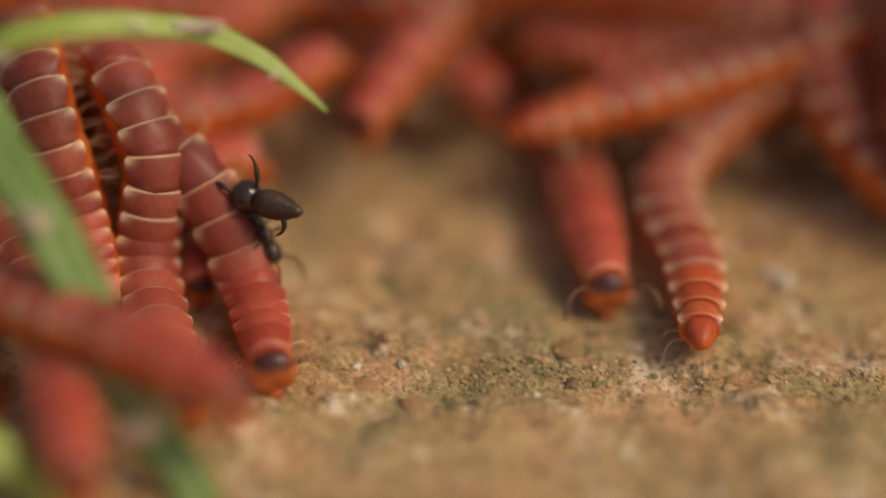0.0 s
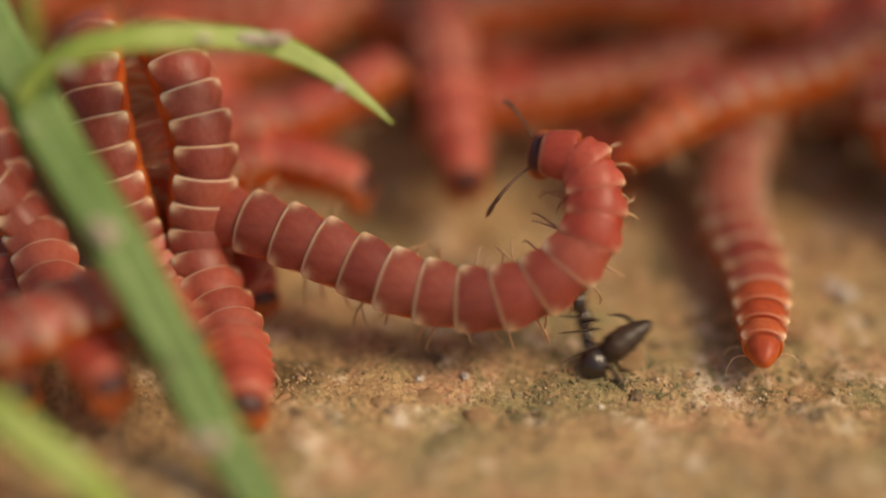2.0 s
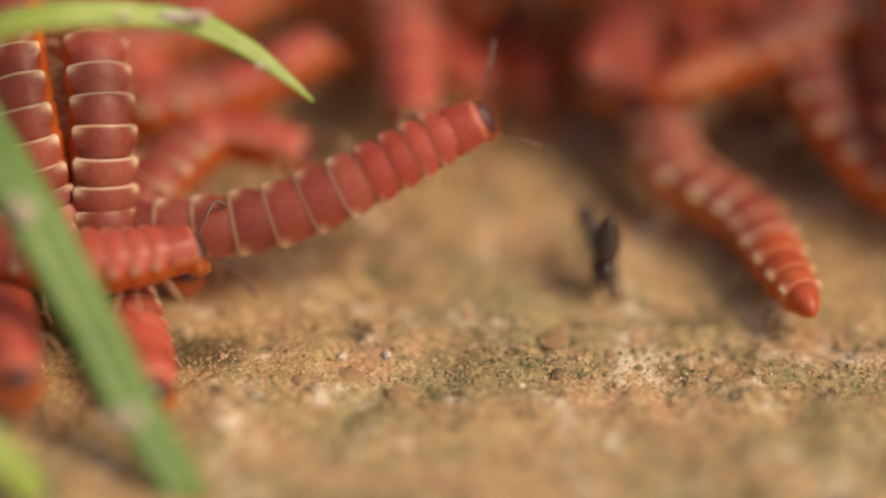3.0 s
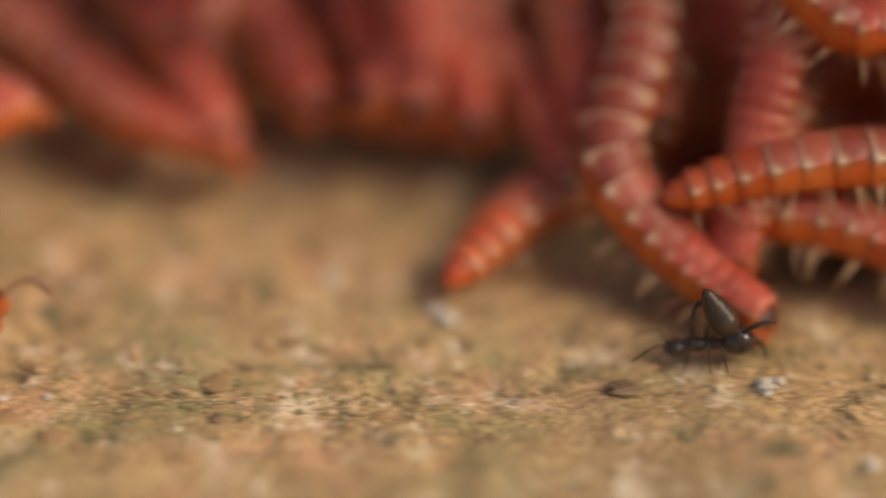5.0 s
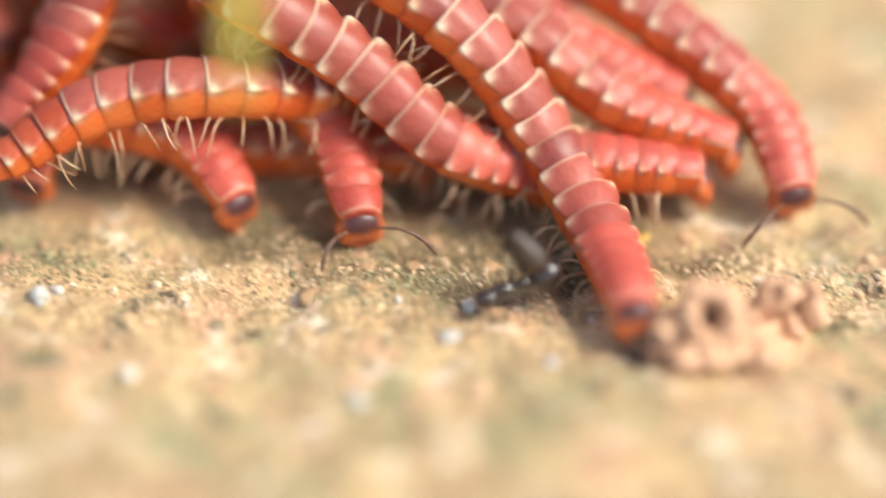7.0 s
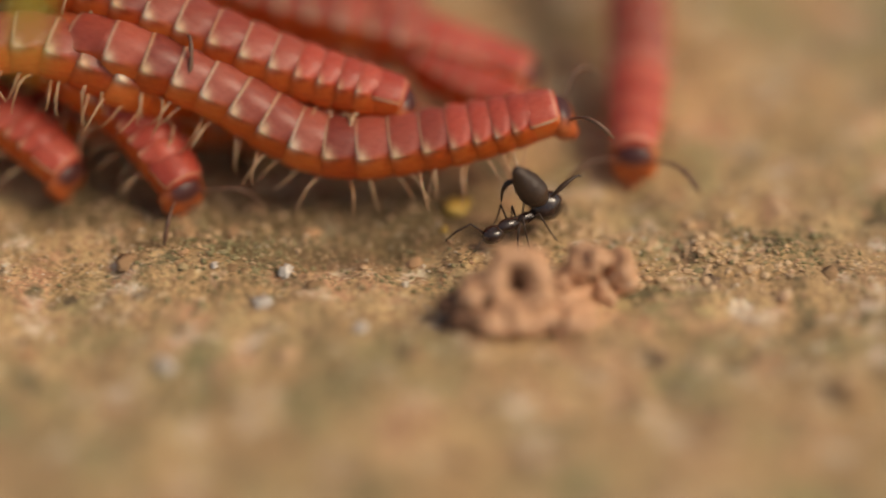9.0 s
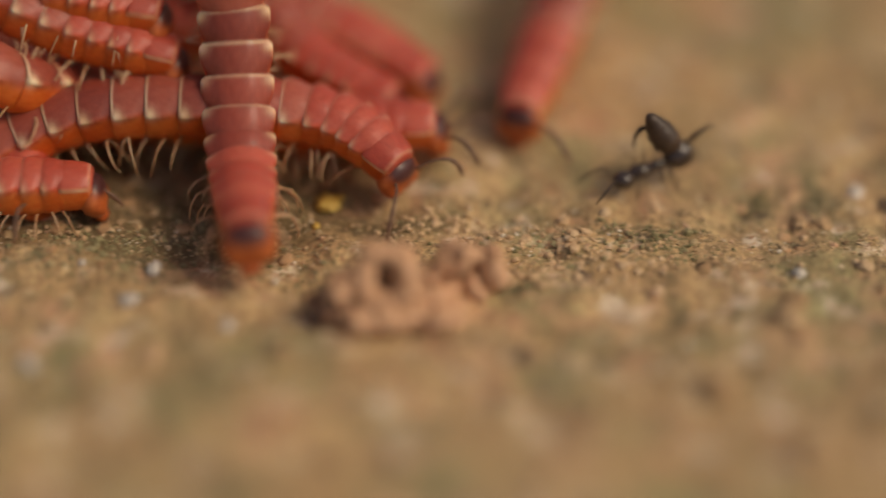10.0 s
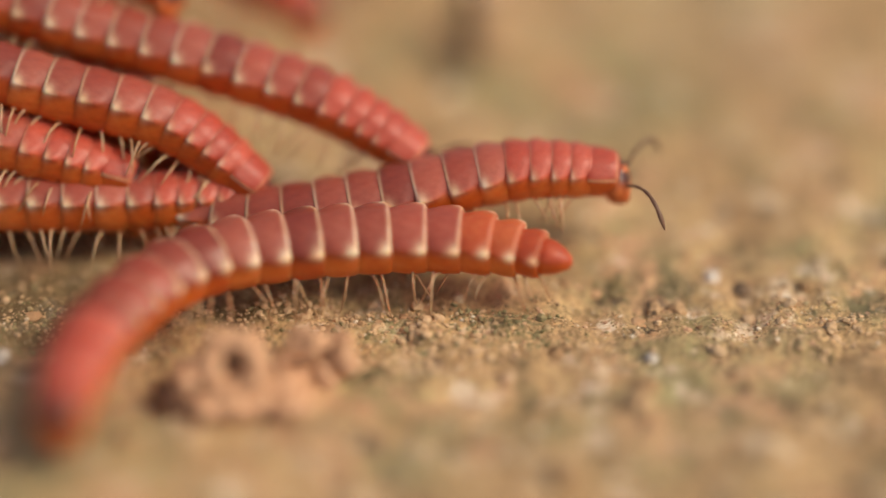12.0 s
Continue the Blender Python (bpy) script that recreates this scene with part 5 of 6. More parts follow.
at(m, 12, (31.2, 10.3, 6.2), (30.8, 15.3, 7.7), (30.4, 20.5, 7.3), (30.2, 25, 4.5), (30, 29.5, 1.7), (29.8, 34, 1.2))
m = millipede("reddish pink millipede drooping from the heap", feelers=False)
at(m, 4.3, (-25.3, -1.3, 4.2), (-23, 3, 5.9), (-19.1, 6.4, 7.1), (-15.6, 10.2, 6.9), (-13.7, 14.4, 4.3), (-11.9, 18.6, 1.7))
at(m, 4.5, (-26.7, -3.7, 3.3), (-26.9, 1.2, 5.2), (-24.8, 5.7, 6.9), (-22, 10, 6.8), (-20.4, 14.3, 4.2), (-18.9, 18.7, 1.5))
at(m, 5, (-27.6, -1.7, 4.1), (-29.6, 2.4, 5.7), (-28, 7.2, 7.4), (-26.5, 12.1, 6.6), (-25.6, 16.5, 3.9), (-24.7, 20.9, 1.2))
at(m, 5.5, (-27.8, -1.9, 3.9), (-28.6, 2.9, 5.9), (-28.2, 8, 6.4), (-28, 12.6, 3.7), (-27.8, 17.1, 1.2), (-27.7, 21.6, 1.2))
m = millipede("pink millipede with a red head in the heap", feelers=False)
at(m, 4.3, (-23.3, -2.1, 3.9), (-23.5, 2.8, 5.8), (-22.1, 7.6, 7.5), (-20.9, 12.5, 6.7), (-20.1, 16.9, 3.9), (-19.3, 21.4, 1.2))
at(m, 4.5, (-22.9, -2.2, 3.8), (-21.2, 1.7, 5.4), (-17.2, 4.9, 6.6), (-13.5, 8.6, 7.4), (-11.3, 12.9, 5.4), (-9.6, 17.1, 2.7))
at(m, 5, (-23.6, -0.1, 4.6), (-26, 4.3, 6.4), (-29.3, 8.3, 6.9), (-31.1, 12.7, 4.6), (-32.7, 16.9, 1.9), (-34.3, 21.2, 1.2))
at(m, 5.5, (-21.8, -3, 3.5), (-20.1, 1.7, 5.3), (-18.3, 6.3, 7.1), (-17, 11.3, 6.7), (-16.3, 15.8, 3.9), (-15.6, 20.2, 1.2))
at(m, 6, (-21.5, -3.4, 3.1), (-19.9, 1.3, 5), (-18.4, 6.2, 4.8), (-17.5, 10.7, 2.1), (-16.7, 15.1, 1.2), (-15.9, 19.5, 1.2))
m = millipede("brownish red millipede lying along the heap", feelers=False)
at(m, 4.3, (-29.9, -0.9, 3.6), (-33.6, 2.7, 4.9), (-37, 6.6, 6.1), (-40.9, 10, 6.8), (-43.3, 14.2, 4.9), (-45.1, 18.5, 2.2))
at(m, 4.5, (-29.3, -2.2, 3.2), (-32.7, 1.6, 4.5), (-36.4, 5.2, 5.7), (-40.6, 8.3, 6.7), (-44.8, 11.2, 6.6), (-47.1, 15.3, 4.2))
at(m, 5, (-26.6, -1.5, 3.4), (-31.6, 0, 3.9), (-35.6, 3.3, 5.1), (-39.6, 6.7, 6.1), (-42.3, 10.8, 4.6), (-44.1, 15, 1.9))
at(m, 5.5, (-28, -0.9, 3.6), (-32.6, 1.5, 4), (-35.4, 5.4, 2), (-37.5, 9.5, 1.2), (-39.6, 13.6, 1.2), (-41.7, 17.8, 1.2))
m = millipede("red millipede hanging in the heap", feelers=False)
at(m, 4.5, (-13.3, 6.4, 8.4), (-15.4, 1.9, 6.5), (-14.8, -2.8, 4.3), (-11.8, -4.7, 1.2), (-10.4, -0.5, 1.2), (-9.2, 3.8, 1.2))
at(m, 5, (-19, -1.1, 5), (-19.4, 3.7, 7.2), (-20.1, 8.7, 8.5), (-20.4, 13.4, 6.2), (-20.7, 17.9, 3.4), (-21, 22.4, 1.2))
at(m, 5.5, (-19.5, 0.5, 5.8), (-20.5, 5.2, 7.9), (-21.2, 10.3, 7.5), (-21.6, 14.8, 4.7), (-22.1, 19.2, 1.9), (-22.5, 23.7, 1.2))
m = millipede("pale pink millipede at the rear of the heap", feelers=False)
at(m, 5, (7, -4.7, 6.3), (4.8, -1.1, 9.5), (2.9, 3.5, 10.2), (1.9, 7.9, 7.5), (0.8, 12.3, 4.7), (-0.2, 16.7, 2))
at(m, 6, (20.5, -6.4, 4.6), (16.7, -3.7, 7.2), (12.9, -1, 9.6), (9.8, 3, 9.8), (8.2, 7.3, 7.2), (6.5, 11.6, 4.5))
at(m, 6.5, (25.6, -5.2, 4.8), (22.2, -2.2, 7.6), (18.9, 1.2, 9.6), (17, 5.6, 7.7), (15.4, 9.9, 5), (13.9, 14.2, 2.3))
at(m, 7, (23, -5.7, 4), (18.2, -3.9, 5.6), (13.9, -1.5, 7.5), (11.1, 2.5, 6.1), (9.2, 6.7, 3.4), (7.3, 10.9, 1.2))
at(m, 9, (20.3, -1.4, 9), (15.7, 0.8, 10.2), (13, 4.8, 8.2), (11, 9, 5.6), (8.9, 13.1, 3), (6.9, 17.2, 1.2))
m = millipede("pinkish millipede on top of the heap", feelers=False)
at(m, 5.5, (4.2, -2.1, 12.8), (-0.1, -3.5, 11.1), (-4, -1.2, 13.8), (-6.7, 3, 12.8), (-8.3, 7.2, 10.2), (-10, 11.5, 7.5))
at(m, 6, (3.2, -4.5, 9.5), (-1.6, -3, 11.1), (-4.8, 0.8, 9.6), (-6.8, 4.9, 7), (-8.9, 9, 4.4), (-11, 13.2, 1.9))
at(m, 6.5, (3, -3.9, 9), (-1.2, -2, 11.6), (-4.4, 1.8, 11.3), (-6.2, 6.1, 8.7), (-8, 10.3, 6), (-9.7, 14.5, 3.4))
at(m, 7, (2.7, -3.8, 8.4), (-1.5, -1.3, 10.3), (-3.9, 2.8, 8.2), (-5.8, 7, 5.6), (-7.7, 11.2, 3), (-9.6, 15.4, 1.2))
m = millipede("dull red millipede lying in the blurred heap", feelers=False)
at(m, 1.5, (-39.8, 5, 6.1), (-43.8, 1.8, 5), (-48.8, 1.3, 4.9), (-53, 4.2, 3.9), (-55.2, 8.3, 1.4), (-57.4, 12.4, 1.2))
m = millipede("dull red millipede lying in the blurred heap", feelers=False)
at(m, 1.5, (-37.1, -0.5, 6.1), (-41, -2.8, 4.9), (-45.9, -3.9, 4.2), (-49.6, -1.9, 1.8), (-51.7, 2.3, 1.2), (-53.7, 6.4, 1.2))
m = millipede("dull red millipede lying in the blurred heap", feelers=False)
at(m, 1.5, (-44.1, -4.6, 2.7), (-46, 0, 4.4), (-49.4, 3.8, 5.7), (-52, 8.2, 4.9), (-53.6, 12.5, 2.2), (-55.1, 16.8, 1.2))
m = millipede("dull red millipede lying in the blurred heap", feelers=False)
at(m, 1.5, (-14.6, 2.5, 5.2), (-19.4, 4.6, 5.9), (-24.3, 6.6, 6.6), (-28.2, 9.9, 5.8), (-30.3, 14.0, 3.3), (-32.4, 18.1, 1.2))
at(m, 2.7, (-14.6, 2.5, 5.2), (-19.4, 4.6, 5.9), (-24.3, 6.6, 6.6), (-28.2, 9.9, 5.8), (-30.3, 14.0, 3.3), (-32.4, 18.1, 1.2))
at(m, 4.3, (-21.8, -0.5, 5.3), (-18.6, 3.7, 5.9), (-16.1, 8.4, 6.2), (-13.9, 13.2, 6.2), (-11.7, 18.0, 6.2), (-9.5, 22.8, 6.3))
m = millipede("dull red millipede lying in the blurred heap", feelers=False)
at(m, 1.5, (-19.2, 1.8, 7.1), (-24.4, 2.6, 7.5), (-29.5, 2.9, 7.7), (-34.7, 2.4, 6.9), (-37.8, 5.7, 4.5), (-40.1, 9.8, 2.0))
at(m, 2.7, (-19.2, 1.8, 7.1), (-24.4, 2.6, 7.5), (-29.5, 2.9, 7.7), (-34.7, 2.4, 6.9), (-37.8, 5.7, 4.5), (-40.1, 9.8, 2.0))
at(m, 4.3, (-19.2, 16.8, 2.6), (-24.4, 17.6, 3.0), (-29.5, 17.9, 3.2), (-34.7, 17.4, 2.4), (-37.8, 20.7, 0.0), (-40.1, 24.8, -2.5))
at(m, 12, (-19.2, 16.8, 2.6), (-24.4, 17.6, 3.0), (-29.5, 17.9, 3.2), (-34.7, 17.4, 2.4), (-37.8, 20.7, 0.0), (-40.1, 24.8, -2.5))
m = millipede("dull red millipede lying in the blurred heap", feelers=False)
at(m, 1.5, (-51.5, 2.6, 5.3), (-46.3, 3.7, 5.7), (-41.2, 4.8, 6), (-37.4, 7.9, 4.4), (-35.2, 12, 1.9), (-32.9, 16.1, 1.2))
m = millipede("dull red millipede lying in the blurred heap", feelers=False)
at(m, 1.5, (-54.6, 1.6, 7.1), (-50, 4, 8.2), (-46.3, 7.5, 7.3), (-44.2, 11.6, 4.7), (-42.1, 15.7, 2.1), (-40, 19.9, 1.2))
m = millipede("dull red millipede lying in the blurred heap", feelers=False)
at(m, 4.5, (-12.1, -3.3, 2.9), (-13.7, 1.3, 4.6), (-17.1, 5.1, 6), (-18.9, 9.9, 7.4), (-20, 14.7, 5.8), (-20.7, 19.2, 3))
m = millipede("dull red millipede lying in the blurred heap", feelers=False)
at(m, 4.5, (-11.4, -2.7, 4.6), (-12, 2, 7), (-12.8, 6.7, 9.1), (-13.3, 11.8, 9.1), (-13.6, 16.3, 6.3), (-13.9, 20.8, 3.5))
m = millipede("dull red millipede lying in the blurred heap", feelers=False)
at(m, 4.5, (-25.9, 6, 6.3), (-30.5, 8.5, 7.2), (-34.7, 11.6, 7.5), (-37.1, 15.7, 5.2), (-39, 19.9, 2.6), (-41, 24.1, 1.2))
m = millipede("dull red millipede lying in the blurred heap", feelers=False)
at(m, 4.5, (-30.2, 1.8, 7.0), (-32.8, 6.3, 7.8), (-35.0, 11.0, 8.8), (-37.1, 15.8, 9.7), (-39.2, 20.5, 10.7), (-41.4, 25.3, 11.7))
m = millipede("dull red millipede lying in the blurred heap", feelers=False)
at(m, 4.5, (-19.9, 0.7, 4.5), (-21.9, 5.3, 6.1), (-22.9, 10.3, 7.6), (-23.5, 15.2, 6.2), (-23.9, 19.7, 3.4), (-24.3, 24.2, 1.2))
m = millipede("dull red millipede lying in the blurred heap", feelers=False)
at(m, 4.5, (-4.3, 0.8, 6.3), (-6, 5.3, 8.4), (-6.3, 10.4, 8.8), (-6.5, 14.9, 6.1), (-6.7, 19.4, 3.2), (-6.9, 23.9, 1.2))
m = millipede("dull red millipede lying in the blurred heap", feelers=False)
at(m, 5.5, (-16.5, -0.7, 3.9), (-16.9, 4.2, 5.6), (-15.2, 8.9, 7.2), (-14, 13.9, 6.4), (-13.2, 18.3, 3.6), (-12.5, 22.8, 1.2))
m = millipede("dull red millipede lying in the blurred heap", feelers=False)
at(m, 5.5, (-8.5, -2.1, 4.9), (-7.6, 2.6, 7.2), (-6.9, 7.5, 8.9), (-6.4, 12.3, 7), (-6.1, 16.8, 4.2), (-5.7, 21.3, 1.4))
m = millipede("dull red millipede lying in the blurred heap", feelers=False)
at(m, 5.5, (2.7, 3, 5.1), (-1.8, 3.5, 5.3), (-5.3, 7.4, 5.8), (-7.3, 11.7, 3.4), (-9, 15.9, 1.2), (-10.6, 20.2, 1.2))
m = millipede("dull red millipede lying in the blurred heap", feelers=False)
at(m, 7, (23.5, -6.3, 2), (19.2, -3.5, 3), (16.5, 0.5, 5.1), (14.7, 5.3, 4.4), (13.6, 9.7, 1.6), (12.5, 14.1, 1.2))
m = millipede("dull red millipede lying in the blurred heap", feelers=False)
at(m, 7, (1.5, -0.6, 3.1), (-3.3, 1.5, 3.9), (-7, 5, 3.4), (-9.1, 9.2, 1.2), (-11.1, 13.4, 1.2), (-13.1, 17.5, 1.2))
m = millipede("dull red millipede lying in the blurred heap", feelers=False)
at(m, 7, (17.7, -3.3, 3.2), (15.2, 0.8, 5.3), (13.6, 5.7, 4.8), (12.7, 10.1, 2), (11.8, 14.5, 1.2), (10.9, 19, 1.2))
m = millipede("dull red millipede lying in the blurred heap", feelers=False)
at(m, 9.5, (11.8, -6.1, 1.3), (6.6, -5.5, 1.3), (1.4, -4.6, 1.2), (-1.7, -1, 1.2), (-4, 3, 1.2), (-6.2, 7.1, 1.2))
m = millipede("dull red millipede lying in the blurred heap", feelers=False)
at(m, 9.5, (17.4, -2.5, 2.5), (12.6, -0.1, 2.5), (7.6, 1.6, 2.4), (4.1, 5, 1.2), (1.9, 9, 1.2), (-0.3, 13.1, 1.2))
m = millipede("dull red millipede lying in the blurred heap", feelers=False)
at(m, 10.5, (19.8, -7.3, 1.3), (15.1, -5, 1.3), (9.8, -4.3, 1.2), (6.5, -0.9, 1.2), (4.2, 3.1, 1.2), (1.9, 7.2, 1.2))
m = millipede("small bright red millipede squeezed between two darker ones", girth=0.8, feelers=False)
at(m, 1.5, (-42.6, -12.1, 1.3), (-44.4, -7.4, 2.3), (-46.5, -2.7, 2.8), (-48.7, 2.2, 2.5), (-50.8, 7.0, 2.2), (-53.0, 11.8, 1.9))

# still bodies deep in the heap, on which the others lie
def heap_filler():
    for i in range(66):
        u = random.random()
        x = -78 + 92 * u
        front = 3.0 if x < -14 else -2.0
        back = 5 + 27 * random.random()
        y = front + back
        z = 1.4 + random.random() * min(8.0, back * 0.33)
        a = random.uniform(-0.7, 0.7) + (math.pi if random.random() < 0.5 else 0)
        d = Vector((math.cos(a), math.sin(a) * 0.6, 0))
        b = Vector((-d.y, d.x, 0)) * random.uniform(-2.5, 2.5)
        m = millipede("plum-red millipede lying still deep in the heap", 1.06, legs=False, feelers=False)
        pts = []
        for k in range(6):
            w = (k - 2.5) * 5.3
            q = Vector((x, y, z)) + d * w + b * math.sin(k * 1.3)
            pts.append((q.x, q.y, z))
        at(m, 0.0, *pts)


heap_filler()
for crawler in CRAWLERS:
    settle(crawler)


# ---- ant ----
def ant_thing():
    thing = tagged(new("ant"), "small glossy black ant with its abdomen raised, running on the soil", "ant")

    def lump(name, c, s, seed, label="", parent=None):
        bm = blob(bmesh.new(), (0, 0, 0), [v * MM for v in s], seed, 0.05, 3)
        return part(name, mesh(name, bm, ANT), parent or thing, pose(*[v * MM for v in c]), label)
    head = lump("head", (0, 2.05, 0.75), (0.42, 0.52, 0.38), 1.0)
    lump("thorax", (0, 1.25, 0.95), (0.30, 0.60, 0.32), 2.0)
    lump("waist", (0, 0.42, 1.02), (0.24, 0.56, 0.25), 4.0)
    lump("node", (0, -0.55, 1.25), (0.64, 0.72, 0.66), 5.0, "shiny rounded hind node")
    bm = bmesh.new()
    pts = [(0, -0.35, 1.5), (0, -0.22, 1.75), (0, 0.0, 2.1), (0, 0.18, 2.35), (0, 0.20, 2.40), (0, 0.42, 2.75), (0, 0.45, 2.80), (0, 0.68, 3.2), (0, 0.71, 3.25), (0, 0.9, 3.6), (0, 1.0, 3.78)]
    tube(pts, [0.16, 0.44, 0.60, 0.63, 0.59, 0.60, 0.54, 0.46, 0.40, 0.27, 0.10], 14, bm, up=(0, 1, 0))
    bmesh.ops.scale(bm, vec=(MM, MM, MM), verts=bm.verts)
    part("abdomen", mesh("abdomen", bm, BROWNANT), thing, label="long brownish abdomen curled forward over the back")
    for pts in ([(0.2, 0.3, 2.6), (0.35, 1.0, 2.9), (0.4, 1.35, 2.55), (0.4, 1.4, 2.1)], [(-0.2, -0.5, 1.7), (-0.3, -1.3, 2.3), (-0.3, -1.9, 2.5), (-0.3, -2.1, 2.35)],
                [(0.3, -0.7, 1.1), (0.5, -1.3, 1.0), (0.5, -1.7, 0.6), (0.5, -1.8, 0.2)]):
        bm = tube(curve_at(pts, np.linspace(0, 1.9, 12)), [0.05, 0.06, 0.07, 0.09, 0.11, 0.12, 0.11, 0.09, 0.07, 0.06, 0.045, 0.02], 8)
        bmesh.ops.scale(bm, vec=(MM, MM, MM), verts=bm.verts)
        part("hind_leg", mesh("hind_leg", bm, BROWNANT), thing)
    thing_legs = []
    for side in (1, -1):
        for y0, y1, reach in ((1.2, 1.6, 0.85), (0.85, 0.65, 0.95), (0.5, -0.3, 1.0)):
            pts = [(0.15, y0, 0.95), (0.55, y0 + (y1 - y0) * 0.3, 1.5), (reach * 0.72, y0 + (y1 - y0) * 0.7, 0.75), (reach, y1, 0.12), (reach + 0.25, y1 + (y1 - y0) * 0.2, 0.02)]
            bm = tube([(side * x, y, z) for x, y, z in pts], [0.05, 0.05, 0.035, 0.025, 0.012], 6)
            bmesh.ops.scale(bm, vec=(MM, MM, MM), verts=bm.verts)
            thing_legs.append(part("leg", mesh("ant_leg", bm, ANTLEG), thing))
        pts = [(side * 0.2, 0.35, 0.1), (side * 0.55, 0.75, 0.5), (side * 0.75, 1.35, 0.2), (side * 0.85, 1.8, -0.15)]
        bm = tube(pts, [0.05, 0.045, 0.05, 0.03], 6)
        bmesh.ops.scale(bm, vec=(MM, MM, MM), verts=bm.verts)
        part("antenna", mesh("ant_antenna", bm, ANTLEG), head)
    return thing, thing_legs


ant, ant_legs = ant_thing()
# seconds, place, pitch, roll and heading
ANT_ROWS = [
    (0, -41.14, -10.75, 4.18, -51, 0, -126),
    (0.5, -41.67, -11.03, 4.67, -30, 0, -104),
    (1, -38.91, -9.34, 4.88, 63, 0, 26),
    (1.5, -39.12, -11.89, 2.99, -19, 0, 99),
    (2, -30.00, -14.60, 0.55, 52, 75, 6),
    (2.5, -25.94, -9.75, 0.50, 42, 20, -8),
    (4.3, -19.93, -10.93, 0.05, 0, 0, 112),
    (4.5, -16.66, -12.02, 0.05, 0, 0, 115),
    (5, -5.83, -12.70, 0.05, 0, 0, 88),
    (5.5, 1.24, -13.01, 0.05, 0, 0, 75),
    (6, 4.57, -11.38, 0.15, 0, 0, 118),
    (6.5, 12.39, -12.05, 0.15, 0, 0, 110),
    (7, 16.05, -14.54, 0.05, 0, 0, 112),
    (8.8, 22.33, -12.13, 0.15, 0, 0, 137),
    (9, 23.82, -12.46, 0.15, 0, 0, 121),
    (9.5, 28.59, -11.79, 0.15, 0, 0, 106),
    (10, 34.84, -8.96, 0.05, 0, 0, 116),
    (10.5, 39.24, -5.91, 0.05, 0, 0, 140),
    (11, 38.93, 0.80, 0.05, 0, 0, 165),
    (11.5, 36.62, 5.37, 0.05, 0, 0, 160),
    (12, 32.98, 8.32, 0.05, 0, 0, 181),
]


# ---- clay cast ----
def clay_cast():
    thing = tagged(new("soil_cast"), "pinkish tan crumbly clay cast with a hole, on the soil", "soil cast")
    cx, cy = CAST
    thing.location = (cx * MM, cy * MM, -0.25 * MM)

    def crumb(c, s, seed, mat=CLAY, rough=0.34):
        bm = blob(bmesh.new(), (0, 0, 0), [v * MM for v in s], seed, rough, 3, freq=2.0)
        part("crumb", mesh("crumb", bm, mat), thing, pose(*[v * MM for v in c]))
    # a coil of thick lumps round a narrow hole
    for k in range(15):
        a = k / 15 * 2 * math.pi
        r = random.uniform(0.92, 1.10)
        w = random.uniform(0.40, 0.60)
        crumb((1.0 * r * math.cos(a) - 0.3, 0.3 + 0.65 * math.sin(a) + random.uniform(-0.1, 0.1), 1.95 + 0.84 * r * math.sin(a)), (w, w * 0.95, w * random.uniform(0.8, 1.0)), 3 + k)
    # back of the hole, its darkness put into the crumb colour
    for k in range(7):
        crumb((random.uniform(-0.65, 0.05), 0.72 + random.uniform(-0.1, 0.2), 1.9 + random.uniform(-0.5, 0.6)), (0.42, 0.34, 0.42), 70 + k, SHADECLAY)
    # soft lobes below it
    for k in range(9):
        u = k / 8
        w = random.uniform(0.50, 0.78)
        crumb((-1.9 + 4.3 * u, -0.55 + random.uniform(-0.35, 0.35), 0.55 + random.uniform(-0.2, 0.25)), (w, w * 0.8, w * 0.8), 30 + k, CLAY, 0.36)
    for k in range(16):
        w = random.uniform(0.4, 0.7)
        crumb((random.uniform(-2.4, 2.3), random.uniform(-0.2, 1.2), random.uniform(0.1, 1.1)), (w, w, w * 0.8), 45 + k)
    # the dark foot at one side, the cast's shade put into its colour
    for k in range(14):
        crumb((-2.3 + random.uniform(-0.9, 0.8), random.uniform(-0.9, 0.6), random.uniform(0.0, 0.9)), [random.uniform(0.3, 0.6) for _ in range(3)], 80 + k, SHADECLAY)
    for k in range(7):
        crumb((-1.7 + random.uniform(-0.6, 0.5), random.uniform(0.0, 0.8), 1.2 + random.uniform(-0.3, 0.7)), [random.uniform(0.42, 0.62) for _ in range(3)], 96 + k)
    # a smaller crumbly lump behind
    for k in range(34):
        u = random.random()
        crumb((1.5 + 2.7 * u, 1.3 + 0.7 * u + random.uniform(-0.5, 0.7), random.uniform(0.2, 2.5 - 1.5 * abs(u - 0.45))), [random.uniform(0.26, 0.55) for _ in range(3)], 105 + k)


CAST = (23.33, -17.88)
clay_cast()


